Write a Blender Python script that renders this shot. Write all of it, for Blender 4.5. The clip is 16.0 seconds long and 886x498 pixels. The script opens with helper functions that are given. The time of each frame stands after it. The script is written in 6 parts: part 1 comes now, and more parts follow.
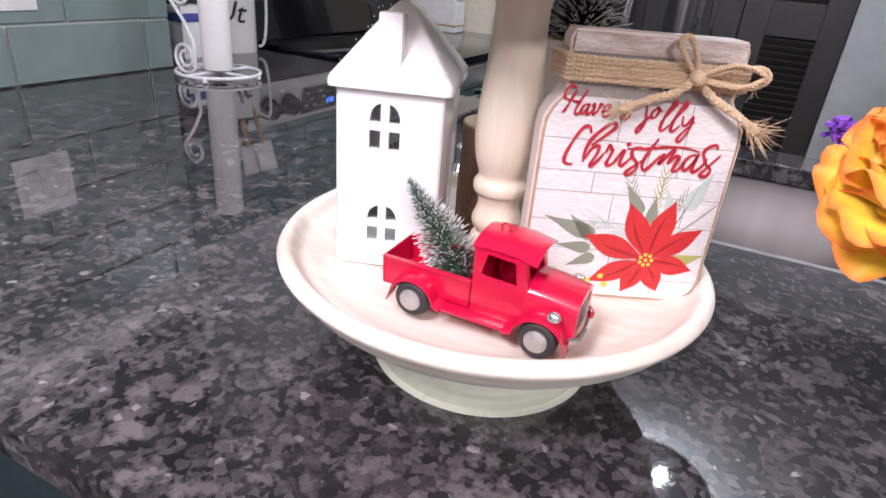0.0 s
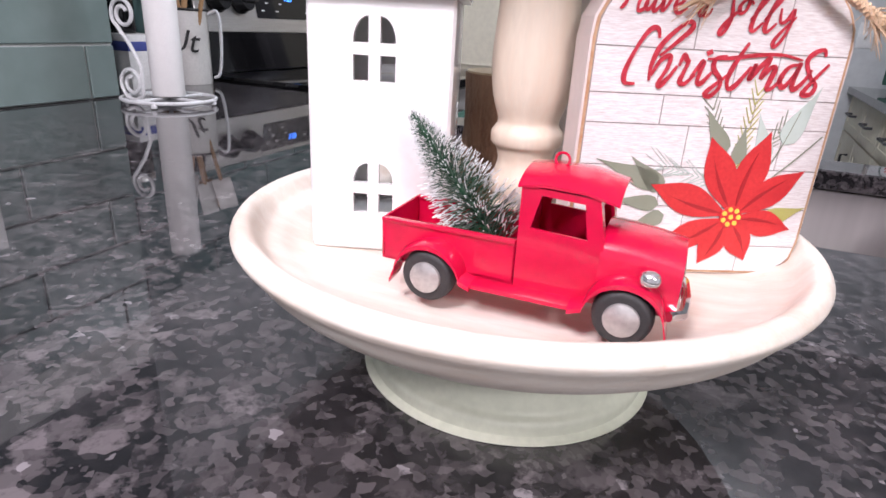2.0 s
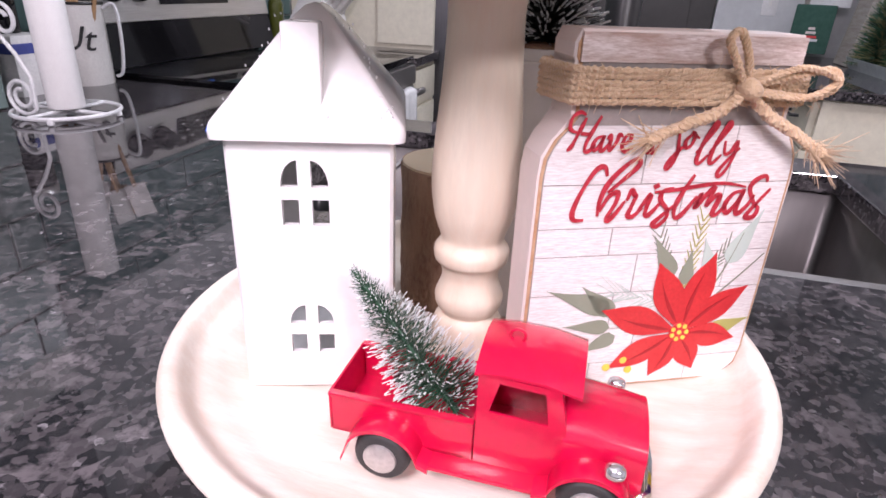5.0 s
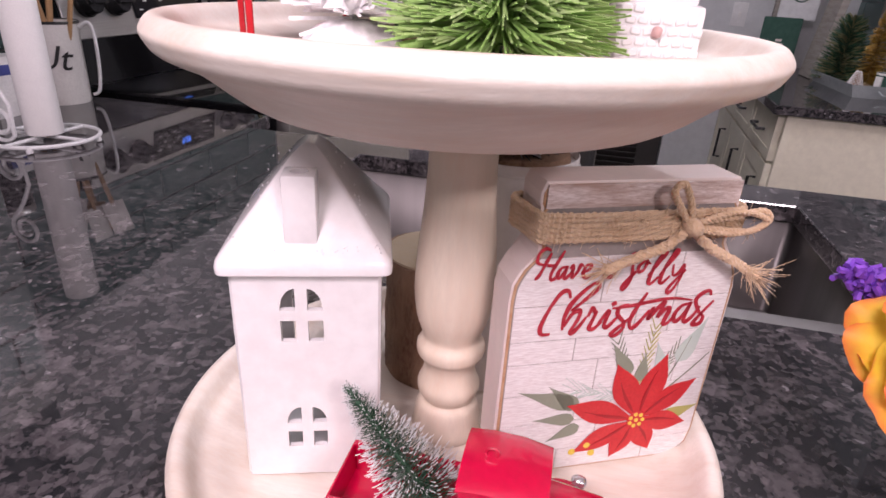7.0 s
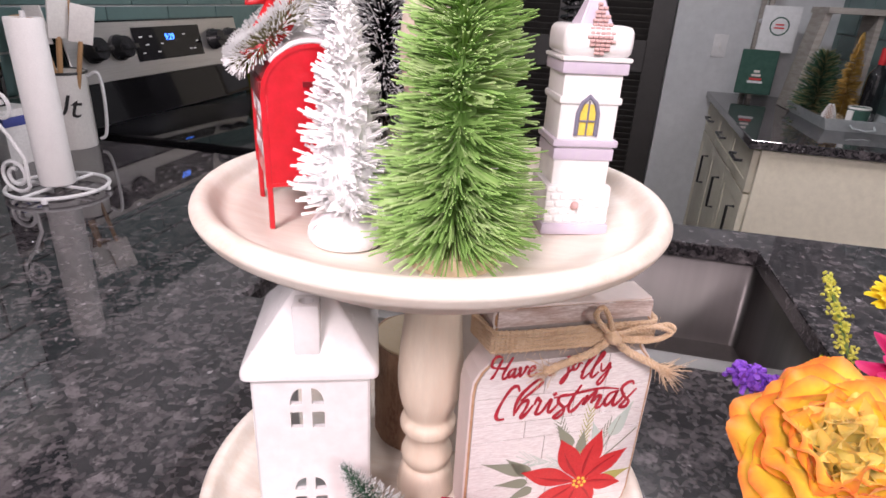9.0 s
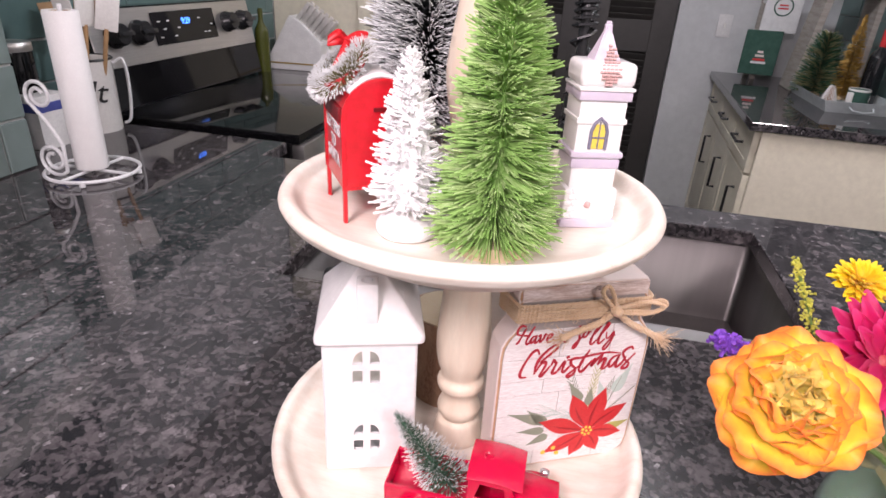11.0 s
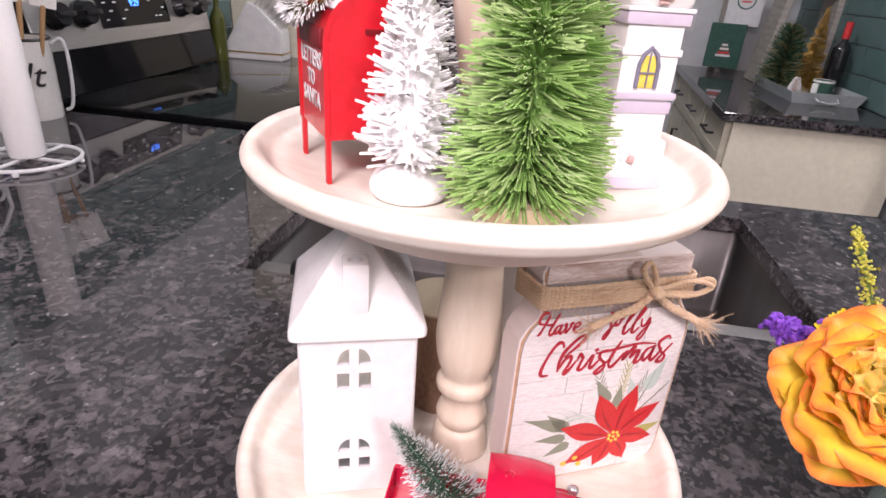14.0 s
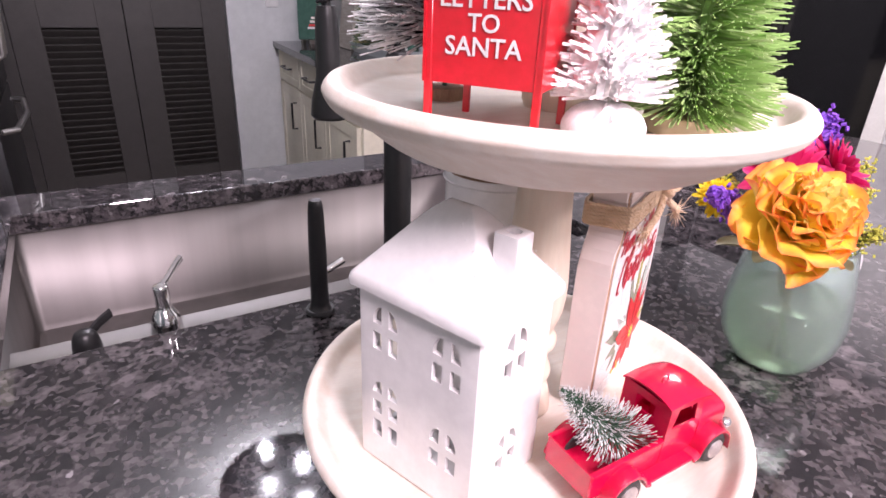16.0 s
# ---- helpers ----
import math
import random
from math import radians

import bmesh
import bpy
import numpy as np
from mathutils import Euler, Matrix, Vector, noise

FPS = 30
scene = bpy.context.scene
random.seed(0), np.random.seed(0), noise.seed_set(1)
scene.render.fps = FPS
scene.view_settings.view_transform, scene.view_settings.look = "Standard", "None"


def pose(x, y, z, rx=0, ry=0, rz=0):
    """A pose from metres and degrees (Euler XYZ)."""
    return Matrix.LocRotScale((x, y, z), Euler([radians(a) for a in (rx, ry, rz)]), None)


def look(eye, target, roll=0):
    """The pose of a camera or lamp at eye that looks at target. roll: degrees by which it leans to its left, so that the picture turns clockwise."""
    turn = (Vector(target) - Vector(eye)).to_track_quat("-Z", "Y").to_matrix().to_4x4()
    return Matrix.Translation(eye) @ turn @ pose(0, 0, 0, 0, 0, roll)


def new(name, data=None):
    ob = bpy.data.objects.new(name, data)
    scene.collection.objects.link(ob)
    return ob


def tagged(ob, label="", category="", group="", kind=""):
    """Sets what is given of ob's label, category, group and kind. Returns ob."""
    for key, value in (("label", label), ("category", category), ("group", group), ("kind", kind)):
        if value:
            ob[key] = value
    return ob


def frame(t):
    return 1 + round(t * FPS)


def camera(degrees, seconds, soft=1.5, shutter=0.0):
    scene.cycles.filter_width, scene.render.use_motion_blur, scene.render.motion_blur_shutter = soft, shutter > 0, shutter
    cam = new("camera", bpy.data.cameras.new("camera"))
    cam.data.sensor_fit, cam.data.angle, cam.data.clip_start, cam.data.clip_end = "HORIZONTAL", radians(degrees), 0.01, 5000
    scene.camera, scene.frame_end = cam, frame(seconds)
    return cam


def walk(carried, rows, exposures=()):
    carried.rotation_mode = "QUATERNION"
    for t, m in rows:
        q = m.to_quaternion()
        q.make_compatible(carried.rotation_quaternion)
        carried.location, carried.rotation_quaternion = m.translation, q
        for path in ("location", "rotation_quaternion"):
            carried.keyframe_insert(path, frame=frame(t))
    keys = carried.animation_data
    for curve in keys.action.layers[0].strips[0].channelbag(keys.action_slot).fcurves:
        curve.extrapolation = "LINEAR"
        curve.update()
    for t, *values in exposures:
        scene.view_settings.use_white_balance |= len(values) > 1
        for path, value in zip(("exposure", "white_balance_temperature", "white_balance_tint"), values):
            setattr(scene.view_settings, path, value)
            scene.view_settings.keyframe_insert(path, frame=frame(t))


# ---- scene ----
# ---- camera ----
cam = camera(74.0, 16.0, soft=1.6)
METRES, EYE, TURN, OX, OY = 0.95, 1.2095, 24.8, 0.1427, -0.403
ROWS = [
    (0.0, 0.0, 0.0, 0.0, 2.18, -25.94, -4.49),
    (0.5, -0.0092, 0.0193, -0.0568, 1.5, -24.53, -3.64),
    (1.0, -0.0195, 0.0495, -0.0903, 0.52, -22.6, -3.29),
    (1.5, -0.0242, 0.0729, -0.1008, -0.67, -21.52, -3.32),
    (2.0, -0.025, 0.0899, -0.0937, -1.91, -21.13, -3.02),
    (2.5, -0.0231, 0.1067, -0.0862, -3.39, -21.11, -2.65),
    (3.0, -0.0267, 0.1172, -0.0705, -4.59, -21.39, -2.38),
    (3.5, -0.0323, 0.1354, -0.0531, -5.97, -22.26, -1.89),
    (4.0, -0.0285, 0.141, -0.0409, -7.47, -23.34, -1.52),
    (4.5, -0.0293, 0.1422, -0.0272, -8.5, -23.93, -1.86),
    (7.0, -0.0369, 0.1389, 0.0577, -11.34, -24.69, -2.96),
    (7.5, -0.038, 0.1252, 0.0919, -11.78, -24.01, -2.93),
    (8.0, -0.0375, 0.1132, 0.1171, -12.18, -22.72, -2.78),
    (10.5, -0.0557, 0.0288, 0.185, -11.49, -25.19, -3.0),
    (11.0, -0.0825, 0.0182, 0.1925, -11.72, -25.58, -2.88),
    (11.5, -0.095, 0.008, 0.1911, -12.4, -25.23, -3.26),
    (12.0, -0.1016, 0.0053, 0.1879, -12.66, -25.52, -3.65),
    (12.5, -0.0947, 0.0042, 0.1929, -12.79, -25.78, -3.53),
    (13.0, -0.0868, 0.0262, 0.1739, -12.9, -25.77, -3.4),
    (13.5, -0.0699, 0.0621, 0.1555, -12.53, -25.51, -3.45),
    (14.0, -0.0913, 0.0956, 0.1353, -15.28, -25.4, -3.63),
    (14.5, -0.1722, 0.1491, 0.1296, -31.34, -24.64, -1.29),
    (15.0, -0.2134, 0.1839, 0.1077, -37.45, -24.98, -1.49),
    (15.5, -0.249, 0.2114, 0.1008, -42.42, -25.14, -3.55),
    (16.0, -0.3254, 0.2938, 0.0949, -56.0, -24.63, -2.41),
]
EXPOSURES = [(0.0, 0.02, 6150, 15), (4.5, 0.12, 6150, 20), (7.0, -0.40, 6600, 29), (8.0, -0.36, 6600, 23), (10.5, -0.06, 6600, 19),
             (12.0, -0.18, 6600, 23), (14.0, -0.10, 6600, 21), (15.0, 0.04, 6600, 25), (16.0, 0.38, 6500, 27)]
walk(cam, [(t, pose(OX, OY, EYE, 0, 0, TURN) @ pose(METRES * x, METRES * y, METRES * z, 90 + pitch, roll, yaw))
           for t, x, y, z, yaw, pitch, roll in ROWS], EXPOSURES)

# ---- light ----
TOP = 0.915          # worktop height
CEIL = 2.45
world = bpy.data.worlds.new("room_air")
scene.world = world
world.use_nodes = True
world.node_tree.nodes["Background"].inputs[0].default_value = (0.55, 0.6, 0.68, 1)
world.node_tree.nodes["Background"].inputs[1].default_value = 0.15


def area(name, place, target, size, watts, colour, size_y=None):
    d = bpy.data.lights.new(name, "AREA")
    d.energy, d.color, d.size = watts, colour, size
    d.shape = "DISK"
    if size_y:
        d.shape, d.size_y = "RECTANGLE", size_y
    ob = new(name, d)
    ob.matrix_world = look(place, target)
    return ob


def globe(name, place, radius, watts, colour):
    d = bpy.data.lights.new(name, "POINT")
    d.energy, d.color, d.shadow_soft_size = watts, colour, radius
    ob = new(name, d)
    ob.location = place
    return ob


# fill light added behind the camera to light the tray from the front
FRONT_FILL = (-0.12, -0.98, 1.98)
globe("pendant_light", FRONT_FILL, 0.17, 77, (1.0, 0.90, 0.93))
BULBS = ((0.15, 1.66, 2.33), (0.26, 1.52, 2.33))
for spot in BULBS:
    globe("kitchen_bulb_light", spot, 0.022, 29, (0.92, 0.96, 1.0))
# assumed lamps out of view; the second is added to brighten the sideboard side
for spot, watts in (((1.4, -1.8, 2.40), 52), ((2.2, 0.9, 2.40), 32)):
    area("room_lamp_light", spot, (spot[0], spot[1], 0.0), 0.5, watts, (1.0, 0.95, 0.93))

# ---- materials ----
MATS = {}


def nodes_of(name):
    m = bpy.data.materials.new(name)
    m.use_nodes = True
    nt = m.node_tree
    return m, nt, nt.nodes["Principled BSDF"]


def mixc(nt, fac, a, b):
    n = nt.nodes.new("ShaderNodeMix")
    n.data_type = "RGBA"
    for sock, v in ((n.inputs[0], fac), (n.inputs[6], a), (n.inputs[7], b)):
        if hasattr(v, "is_output"):
            nt.links.new(v, sock)
        else:
            sock.default_value = (*v, 1) if isinstance(v, tuple) else v
    return n.outputs[2]


def ramp(nt, src, lo, hi):
    n = nt.nodes.new("ShaderNodeMapRange")
    n.inputs[1].default_value, n.inputs[2].default_value = lo, hi
    nt.links.new(src, n.inputs[0])
    return n.outputs[0]


def noise_tex(nt, scale, detail=4, rough=0.55, stretch=None, vec="Object"):
    co = nt.nodes.new("ShaderNodeTexCoord")
    n = nt.nodes.new("ShaderNodeTexNoise")
    n.inputs["Scale"].default_value, n.inputs["Detail"].default_value, n.inputs["Roughness"].default_value = scale, detail, rough
    src = co.outputs[vec]
    if stretch:
        mp = nt.nodes.new("ShaderNodeMapping")
        mp.inputs["Scale"].default_value = stretch
        nt.links.new(src, mp.inputs[0])
        src = mp.outputs[0]
    nt.links.new(src, n.inputs["Vector"])
    return n.outputs[0]


def bump(nt, p, src, strength, dist=0.001):
    b = nt.nodes.new("ShaderNodeBump")
    b.inputs["Strength"].default_value, b.inputs["Distance"].default_value = strength, dist
    nt.links.new(src, b.inputs["Height"])
    nt.links.new(b.outputs[0], p.inputs["Normal"])


def mat(name, col, rough=0.5, metal=0.0, second=None, scale=30.0, grain=0.0, coat=0.0, stretch=None, lo=0.4, hi=0.65,
        relief=0.0005, rough2=None, spec=None, sheen=0.0):
    """A surface with two-scale variation: broad patches towards a second colour, fine grain as relief."""
    m, nt, p = nodes_of(name)
    second = second or tuple(c * 0.86 for c in col)
    broad = ramp(nt, noise_tex(nt, scale, 5, 0.6, stretch), lo, hi)
    fine = noise_tex(nt, scale * 9, 3, 0.6, stretch)
    c1 = mixc(nt, broad, col, second)
    c2 = mixc(nt, ramp(nt, fine, 0.35, 0.8), c1, tuple(c * 0.9 for c in second))
    nt.links.new(c2, p.inputs["Base Color"])
    p.inputs["Metallic"].default_value = metal
    r = nt.nodes.new("ShaderNodeMapRange")
    r.inputs[3].default_value, r.inputs[4].default_value = rough * 0.85, rough2 if rough2 else min(1, rough * 1.2)
    nt.links.new(broad, r.inputs[0])
    nt.links.new(r.outputs[0], p.inputs["Roughness"])
    p.inputs["Coat Weight"].default_value = coat
    p.inputs["Coat Roughness"].default_value = 0.05
    if spec is not None:
        p.inputs["Specular IOR Level"].default_value = spec
    if grain:
        bump(nt, p, fine, grain, relief)
    if sheen:
        p.inputs["Sheen Weight"].default_value = sheen
    MATS[name] = m
    return m


def granite_mat():
    m, nt, p = nodes_of("granite")
    co = nt.nodes.new("ShaderNodeTexCoord")

    def vor(scale, warp):
        wn = nt.nodes.new("ShaderNodeTexNoise")
        wn.inputs["Scale"].default_value, wn.inputs["Detail"].default_value = scale * 0.8, 4
        nt.links.new(co.outputs["Object"], wn.inputs["Vector"])
        ad = nt.nodes.new("ShaderNodeVectorMath")
        ad.operation = "MULTIPLY_ADD"
        nt.links.new(wn.outputs["Color"], ad.inputs[0])
        ad.inputs[1].default_value = (warp,) * 3
        nt.links.new(co.outputs["Object"], ad.inputs[2])
        v = nt.nodes.new("ShaderNodeTexVoronoi")
        v.inputs["Scale"].default_value = scale
        nt.links.new(ad.outputs[0], v.inputs["Vector"])
        bw = nt.nodes.new("ShaderNodeSeparateColor")
        nt.links.new(v.outputs["Color"], bw.inputs[0])
        return bw.outputs
    big, small = vor(56, 0.020), vor(170, 0.008)
    blot = ramp(nt, noise_tex(nt, 52, 7, 0.68), 0.44, 0.57)
    clouds = ramp(nt, noise_tex(nt, 8, 5, 0.6), 0.30, 0.55)
    tone = ramp(nt, big[0], 0.05, 1.0)

    def times(a, b):
        m2 = nt.nodes.new("ShaderNodeMath")
        m2.operation = "MULTIPLY"
        nt.links.new(a, m2.inputs[0])
        nt.links.new(b, m2.inputs[1])
        return m2.outputs[0]
    flake_col = mixc(nt, big[1], (0.076, 0.067, 0.071), (0.185, 0.163, 0.170))
    base = mixc(nt, ramp(nt, small[0], 0.5, 1.0), (0.014, 0.013, 0.015), (0.090, 0.080, 0.084))
    c = mixc(nt, times(times(blot, tone), clouds), base, flake_col)
    spark = ramp(nt, small[1], 0.985, 0.995)
    c = mixc(nt, times(spark, blot), c, (0.26, 0.24, 0.25))
    nt.links.new(c, p.inputs["Base Color"])
    p.inputs["Roughness"].default_value = 0.10
    p.inputs["IOR"].default_value = 1.72
    rr = ramp(nt, noise_tex(nt, 5, 6, 0.7), 0.3, 0.9)
    r = nt.nodes.new("ShaderNodeMapRange")
    r.inputs[3].default_value, r.inputs[4].default_value = 0.022, 0.045
    nt.links.new(rr, r.inputs[0])
    nt.links.new(r.outputs[0], p.inputs["Roughness"])
    MATS["granite"] = m


def glass_tile_mat(name, a, b):
    m, nt, p = nodes_of(name)
    oi = nt.nodes.new("ShaderNodeObjectInfo")
    c = mixc(nt, oi.outputs["Random"], a, b)
    c = mixc(nt, ramp(nt, noise_tex(nt, 14, 3), 0.3, 0.8), c, tuple(v * 1.15 for v in b))
    nt.links.new(c, p.inputs["Base Color"])
    p.inputs["Roughness"].default_value = 0.34
    p.inputs["Coat Weight"].default_value = 0.0
    bump(nt, p, noise_tex(nt, 25, 2), 0.05, 0.002)
    MATS[name] = m


def frosted_glass_mat(name, col, rough):
    m, nt, p = nodes_of(name)
    c = mixc(nt, ramp(nt, noise_tex(nt, 12, 3), 0.3, 0.7), col, tuple(v * 0.94 for v in col))
    nt.links.new(c, p.inputs["Base Color"])
    p.inputs["Transmission Weight"].default_value = 0.89
    p.inputs["IOR"].default_value = 1.3
    p.inputs["Roughness"].default_value = rough
    MATS[name] = m


def glow_mat(name, col, strength):
    m, nt, p = nodes_of(name)
    p.inputs["Base Color"].default_value = (*col, 1)
    p.inputs["Emission Color"].default_value = (*col, 1)
    p.inputs["Emission Strength"].default_value = strength
    MATS[name] = m


def petal_mat(name, inner, outer, edge):
    """Petal colour runs from the heart of the flower to a tinted edge."""
    m, nt, p = nodes_of(name)
    at = nt.nodes.new("ShaderNodeAttribute")
    at.attribute_name = "along"
    c = mixc(nt, ramp(nt, at.outputs["Fac"], 0.15, 0.8), inner, outer)
    nz = noise_tex(nt, 130, 4, 0.6)
    ad = nt.nodes.new("ShaderNodeMath")
    ad.operation = "MULTIPLY_ADD"
    nt.links.new(nz, ad.inputs[0])
    ad.inputs[1].default_value = 0.14
    nt.links.new(at.outputs["Fac"], ad.inputs[2])
    c = mixc(nt, ramp(nt, ad.outputs[0], 0.87, 1.09), c, edge)
    nt.links.new(c, p.inputs["Base Color"])
    p.inputs["Roughness"].default_value = 0.55
    p.inputs["Subsurface Weight"].default_value = 0.15
    p.inputs["Subsurface Radius"].default_value = (0.006, 0.003, 0.001)
    p.inputs["Sheen Weight"].default_value = 0.15
    bump(nt, p, noise_tex(nt, 220, 3), 0.15, 0.0008)
    MATS[name] = m


def brushed_mat(name, col, rough):
    """Steel brushed along the horizontal; darker upright streaks in its colour imitate drawn-out reflections, beside
    the anisotropy.
    """
    m, nt, p = nodes_of(name)
    # streaked reflections painted into the base colour
    reflection_streak = ramp(nt, noise_tex(nt, 7, 4, 0.6, (1, 1, 0.03)), 0.3, 0.75)
    nt.links.new(mixc(nt, reflection_streak, col, tuple(c * 0.62 for c in col)), p.inputs["Base Color"])
    p.inputs["Metallic"].default_value = 1.0
    p.inputs["Roughness"].default_value = rough
    p.inputs["Anisotropic"].default_value = 0.65
    p.inputs["Anisotropic Rotation"].default_value = 0.25
    tg = nt.nodes.new("ShaderNodeTangent")
    tg.direction_type, tg.axis = "RADIAL", "Z"
    nt.links.new(tg.outputs[0], p.inputs["Tangent"])
    bump(nt, p, noise_tex(nt, 60, 3, 0.6, (1, 1, 25)), 0.05, 0.0005)
    MATS[name] = m


granite_mat()
glass_tile_mat("tile_sage", (0.135, 0.185, 0.175), (0.158, 0.205, 0.195))
glass_tile_mat("tile_teal", (0.07, 0.13, 0.13), (0.09, 0.155, 0.15))
frosted_glass_mat("vase_glass", (0.80, 0.93, 0.89), 0.22)
glow_mat("clock_blue", (0.05, 0.22, 1.0), 4.0)
glow_mat("bulb", (1.0, 0.97, 0.93), 12.0)
mat("grout", (0.62, 0.64, 0.62), 0.9, scale=40, grain=0.3)
mat("wall_teal", (0.035, 0.06, 0.065), 0.6, scale=4, grain=0.1)
mat("wall_grey", (0.57, 0.585, 0.585), 0.85, scale=3, grain=0.15, second=(0.54, 0.555, 0.56))
mat("wall_slate", (0.24, 0.255, 0.26), 0.7, scale=3, grain=0.15, second=(0.22, 0.235, 0.24))
mat("ceiling_white", (0.78, 0.78, 0.77), 0.9, scale=3, grain=0.2)
mat("floor_tile", (0.10, 0.085, 0.075), 0.4, scale=4, grain=0.1, second=(0.07, 0.06, 0.055))
mat("cabinet_paint", (0.71, 0.67, 0.54), 0.45, scale=5, grain=0.06, second=(0.68, 0.64, 0.52))
mat("black_gloss", (0.006, 0.006, 0.007), 0.06, scale=8, spec=0.35)
mat("black_matte", (0.012, 0.012, 0.013), 0.38, scale=30, grain=0.06)
mat("black_plastic", (0.018, 0.018, 0.02), 0.22, scale=30)
mat("louver_paint", (0.044, 0.040, 0.038), 0.45, scale=20, grain=0.1)
mat("steel", (0.70, 0.68, 0.66), 0.40, 1.0, scale=10, stretch=(1, 1, 40), second=(0.62, 0.60, 0.58), grain=0.05)
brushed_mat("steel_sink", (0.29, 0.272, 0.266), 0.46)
mat("steel_dark", (0.17, 0.17, 0.18), 0.36, 1.0, scale=10, stretch=(30, 30, 1), second=(0.14, 0.14, 0.15))
mat("chrome", (0.75, 0.75, 0.75), 0.08, 1.0, scale=20)
mat("paper", (0.82, 0.81, 0.80), 0.95, scale=60, grain=0.25, relief=0.0006, second=(0.80, 0.79, 0.78))
mat("white_wire", (0.78, 0.79, 0.80), 0.35, scale=30)
mat("white_enamel", (0.76, 0.75, 0.72), 0.35, scale=20, second=(0.72, 0.71, 0.68))
mat("white_plastic", (0.74, 0.74, 0.73), 0.4, scale=20)
mat("tray_wood", (0.70, 0.60, 0.50), 0.55, scale=14, stretch=(1, 6, 6), second=(0.80, 0.74, 0.66), grain=0.25, lo=0.38, hi=0.6)
mat("tray_foot_paint", (0.67, 0.68, 0.56), 0.45, scale=18, second=(0.62, 0.64, 0.52), grain=0.15)
mat("spindle_wood", (0.66, 0.54, 0.42), 0.5, scale=16, stretch=(4, 4, 0.6), second=(0.74, 0.65, 0.53), grain=0.2)
mat("porcelain", (0.83, 0.815, 0.81), 0.17, scale=9, second=(0.82, 0.805, 0.80), coat=0.3)
mat("hollow_dark", (0.19, 0.16, 0.145), 0.8, scale=30)
mat("red_enamel", (0.62, 0.004, 0.050), 0.22, scale=18, second=(0.57, 0.004, 0.046), coat=0.5)
mat("red_mailbox", (0.62, 0.012, 0.026), 0.33, scale=18, second=(0.54, 0.010, 0.014), coat=0.2)
mat("red_dark", (0.20, 0.006, 0.010), 0.5, scale=20)
mat("tyre", (0.035, 0.033, 0.034), 0.55, scale=60, grain=0.3)
mat("wheel_silver", (0.66, 0.63, 0.62), 0.35, 0.7, scale=50, grain=0.1)
mat("pearl", (0.74, 0.74, 0.76), 0.12, 0.85, scale=30)
mat("bristle_dark", (0.02, 0.085, 0.04), 0.6, scale=60)
mat("bristle_sage", (0.17, 0.23, 0.19), 0.6, scale=60)
mat("bristle_frost", (0.78, 0.80, 0.80), 0.7, scale=90)
mat("bristle_green", (0.33, 0.55, 0.17), 0.6, scale=45, second=(0.28, 0.48, 0.13), lo=0.35, hi=0.6)
mat("bristle_green_light", (0.52, 0.66, 0.34), 0.6, scale=45, second=(0.34, 0.52, 0.16))
mat("bristle_white", (0.97, 0.965, 0.965), 0.6, scale=60)
mat("bristle_charcoal", (0.025, 0.03, 0.033), 0.6, scale=60)
mat("twine", (0.56, 0.38, 0.22), 0.9, scale=90, second=(0.68, 0.50, 0.33), grain=0.8, relief=0.0015, sheen=0.3)
mat("sign_side", (0.70, 0.60, 0.57), 0.7, scale=20, second=(0.74, 0.66, 0.62))
mat("sign_plank", (0.82, 0.80, 0.79), 0.6, scale=22, stretch=(1, 1, 9), second=(0.62, 0.55, 0.54), lo=0.56, hi=0.9)
mat("sign_gap", (0.34, 0.30, 0.28), 0.8, scale=40)
mat("sign_rust", (0.42, 0.20, 0.09), 0.8, scale=90, second=(0.6, 0.4, 0.25))
mat("sign_lid", (0.74, 0.67, 0.65), 0.55, scale=26, stretch=(1, 1, 6), second=(0.42, 0.30, 0.25), grain=0.3, lo=0.44, hi=0.64)
mat("glitter_red", (0.45, 0.01, 0.025), 0.35, 0.35, scale=350, second=(0.68, 0.05, 0.08), grain=0.8)
mat("print_red", (0.62, 0.035, 0.035), 0.5, scale=60, second=(0.55, 0.02, 0.025))
mat("print_red_dark", (0.40, 0.012, 0.018), 0.5, scale=60)
mat("print_sage", (0.23, 0.25, 0.18), 0.6, scale=50, second=(0.27, 0.29, 0.22))
mat("print_mint", (0.44, 0.53, 0.47), 0.6, scale=50, second=(0.52, 0.6, 0.55))
mat("print_olive", (0.36, 0.36, 0.08), 0.6, scale=50, second=(0.45, 0.42, 0.14))
mat("print_yellow", (0.80, 0.60, 0.08), 0.5, scale=50)
mat("bark", (0.20, 0.10, 0.06), 0.9, scale=45, second=(0.40, 0.25, 0.16), grain=1.0, relief=0.003, stretch=(1, 1, 0.4))
mat("cut_wood", (0.58, 0.44, 0.27), 0.7, scale=30, second=(0.66, 0.53, 0.36), grain=0.2)
mat("lilac_glaze", (0.52, 0.45, 0.56), 0.35, scale=30, second=(0.6, 0.54, 0.62))
mat("brick_print", (0.50, 0.30, 0.28), 0.7, scale=60, second=(0.58, 0.38, 0.36))
mat("yellow_glaze", (0.80, 0.66, 0.12), 0.4, scale=60, second=(0.75, 0.55, 0.08))
mat("slate_glaze", (0.20, 0.19, 0.26), 0.4, scale=60)
mat("snow_glitter", (0.80, 0.79, 0.80), 0.7, scale=200, grain=0.6)
mat("ribbon_red", (0.55, 0.01, 0.015), 0.45, scale=60, grain=0.2)
mat("gold", (0.55, 0.36, 0.10), 0.35, 0.7, scale=120, grain=0.6)
mat("stem_green", (0.13, 0.22, 0.06), 0.6, scale=60)
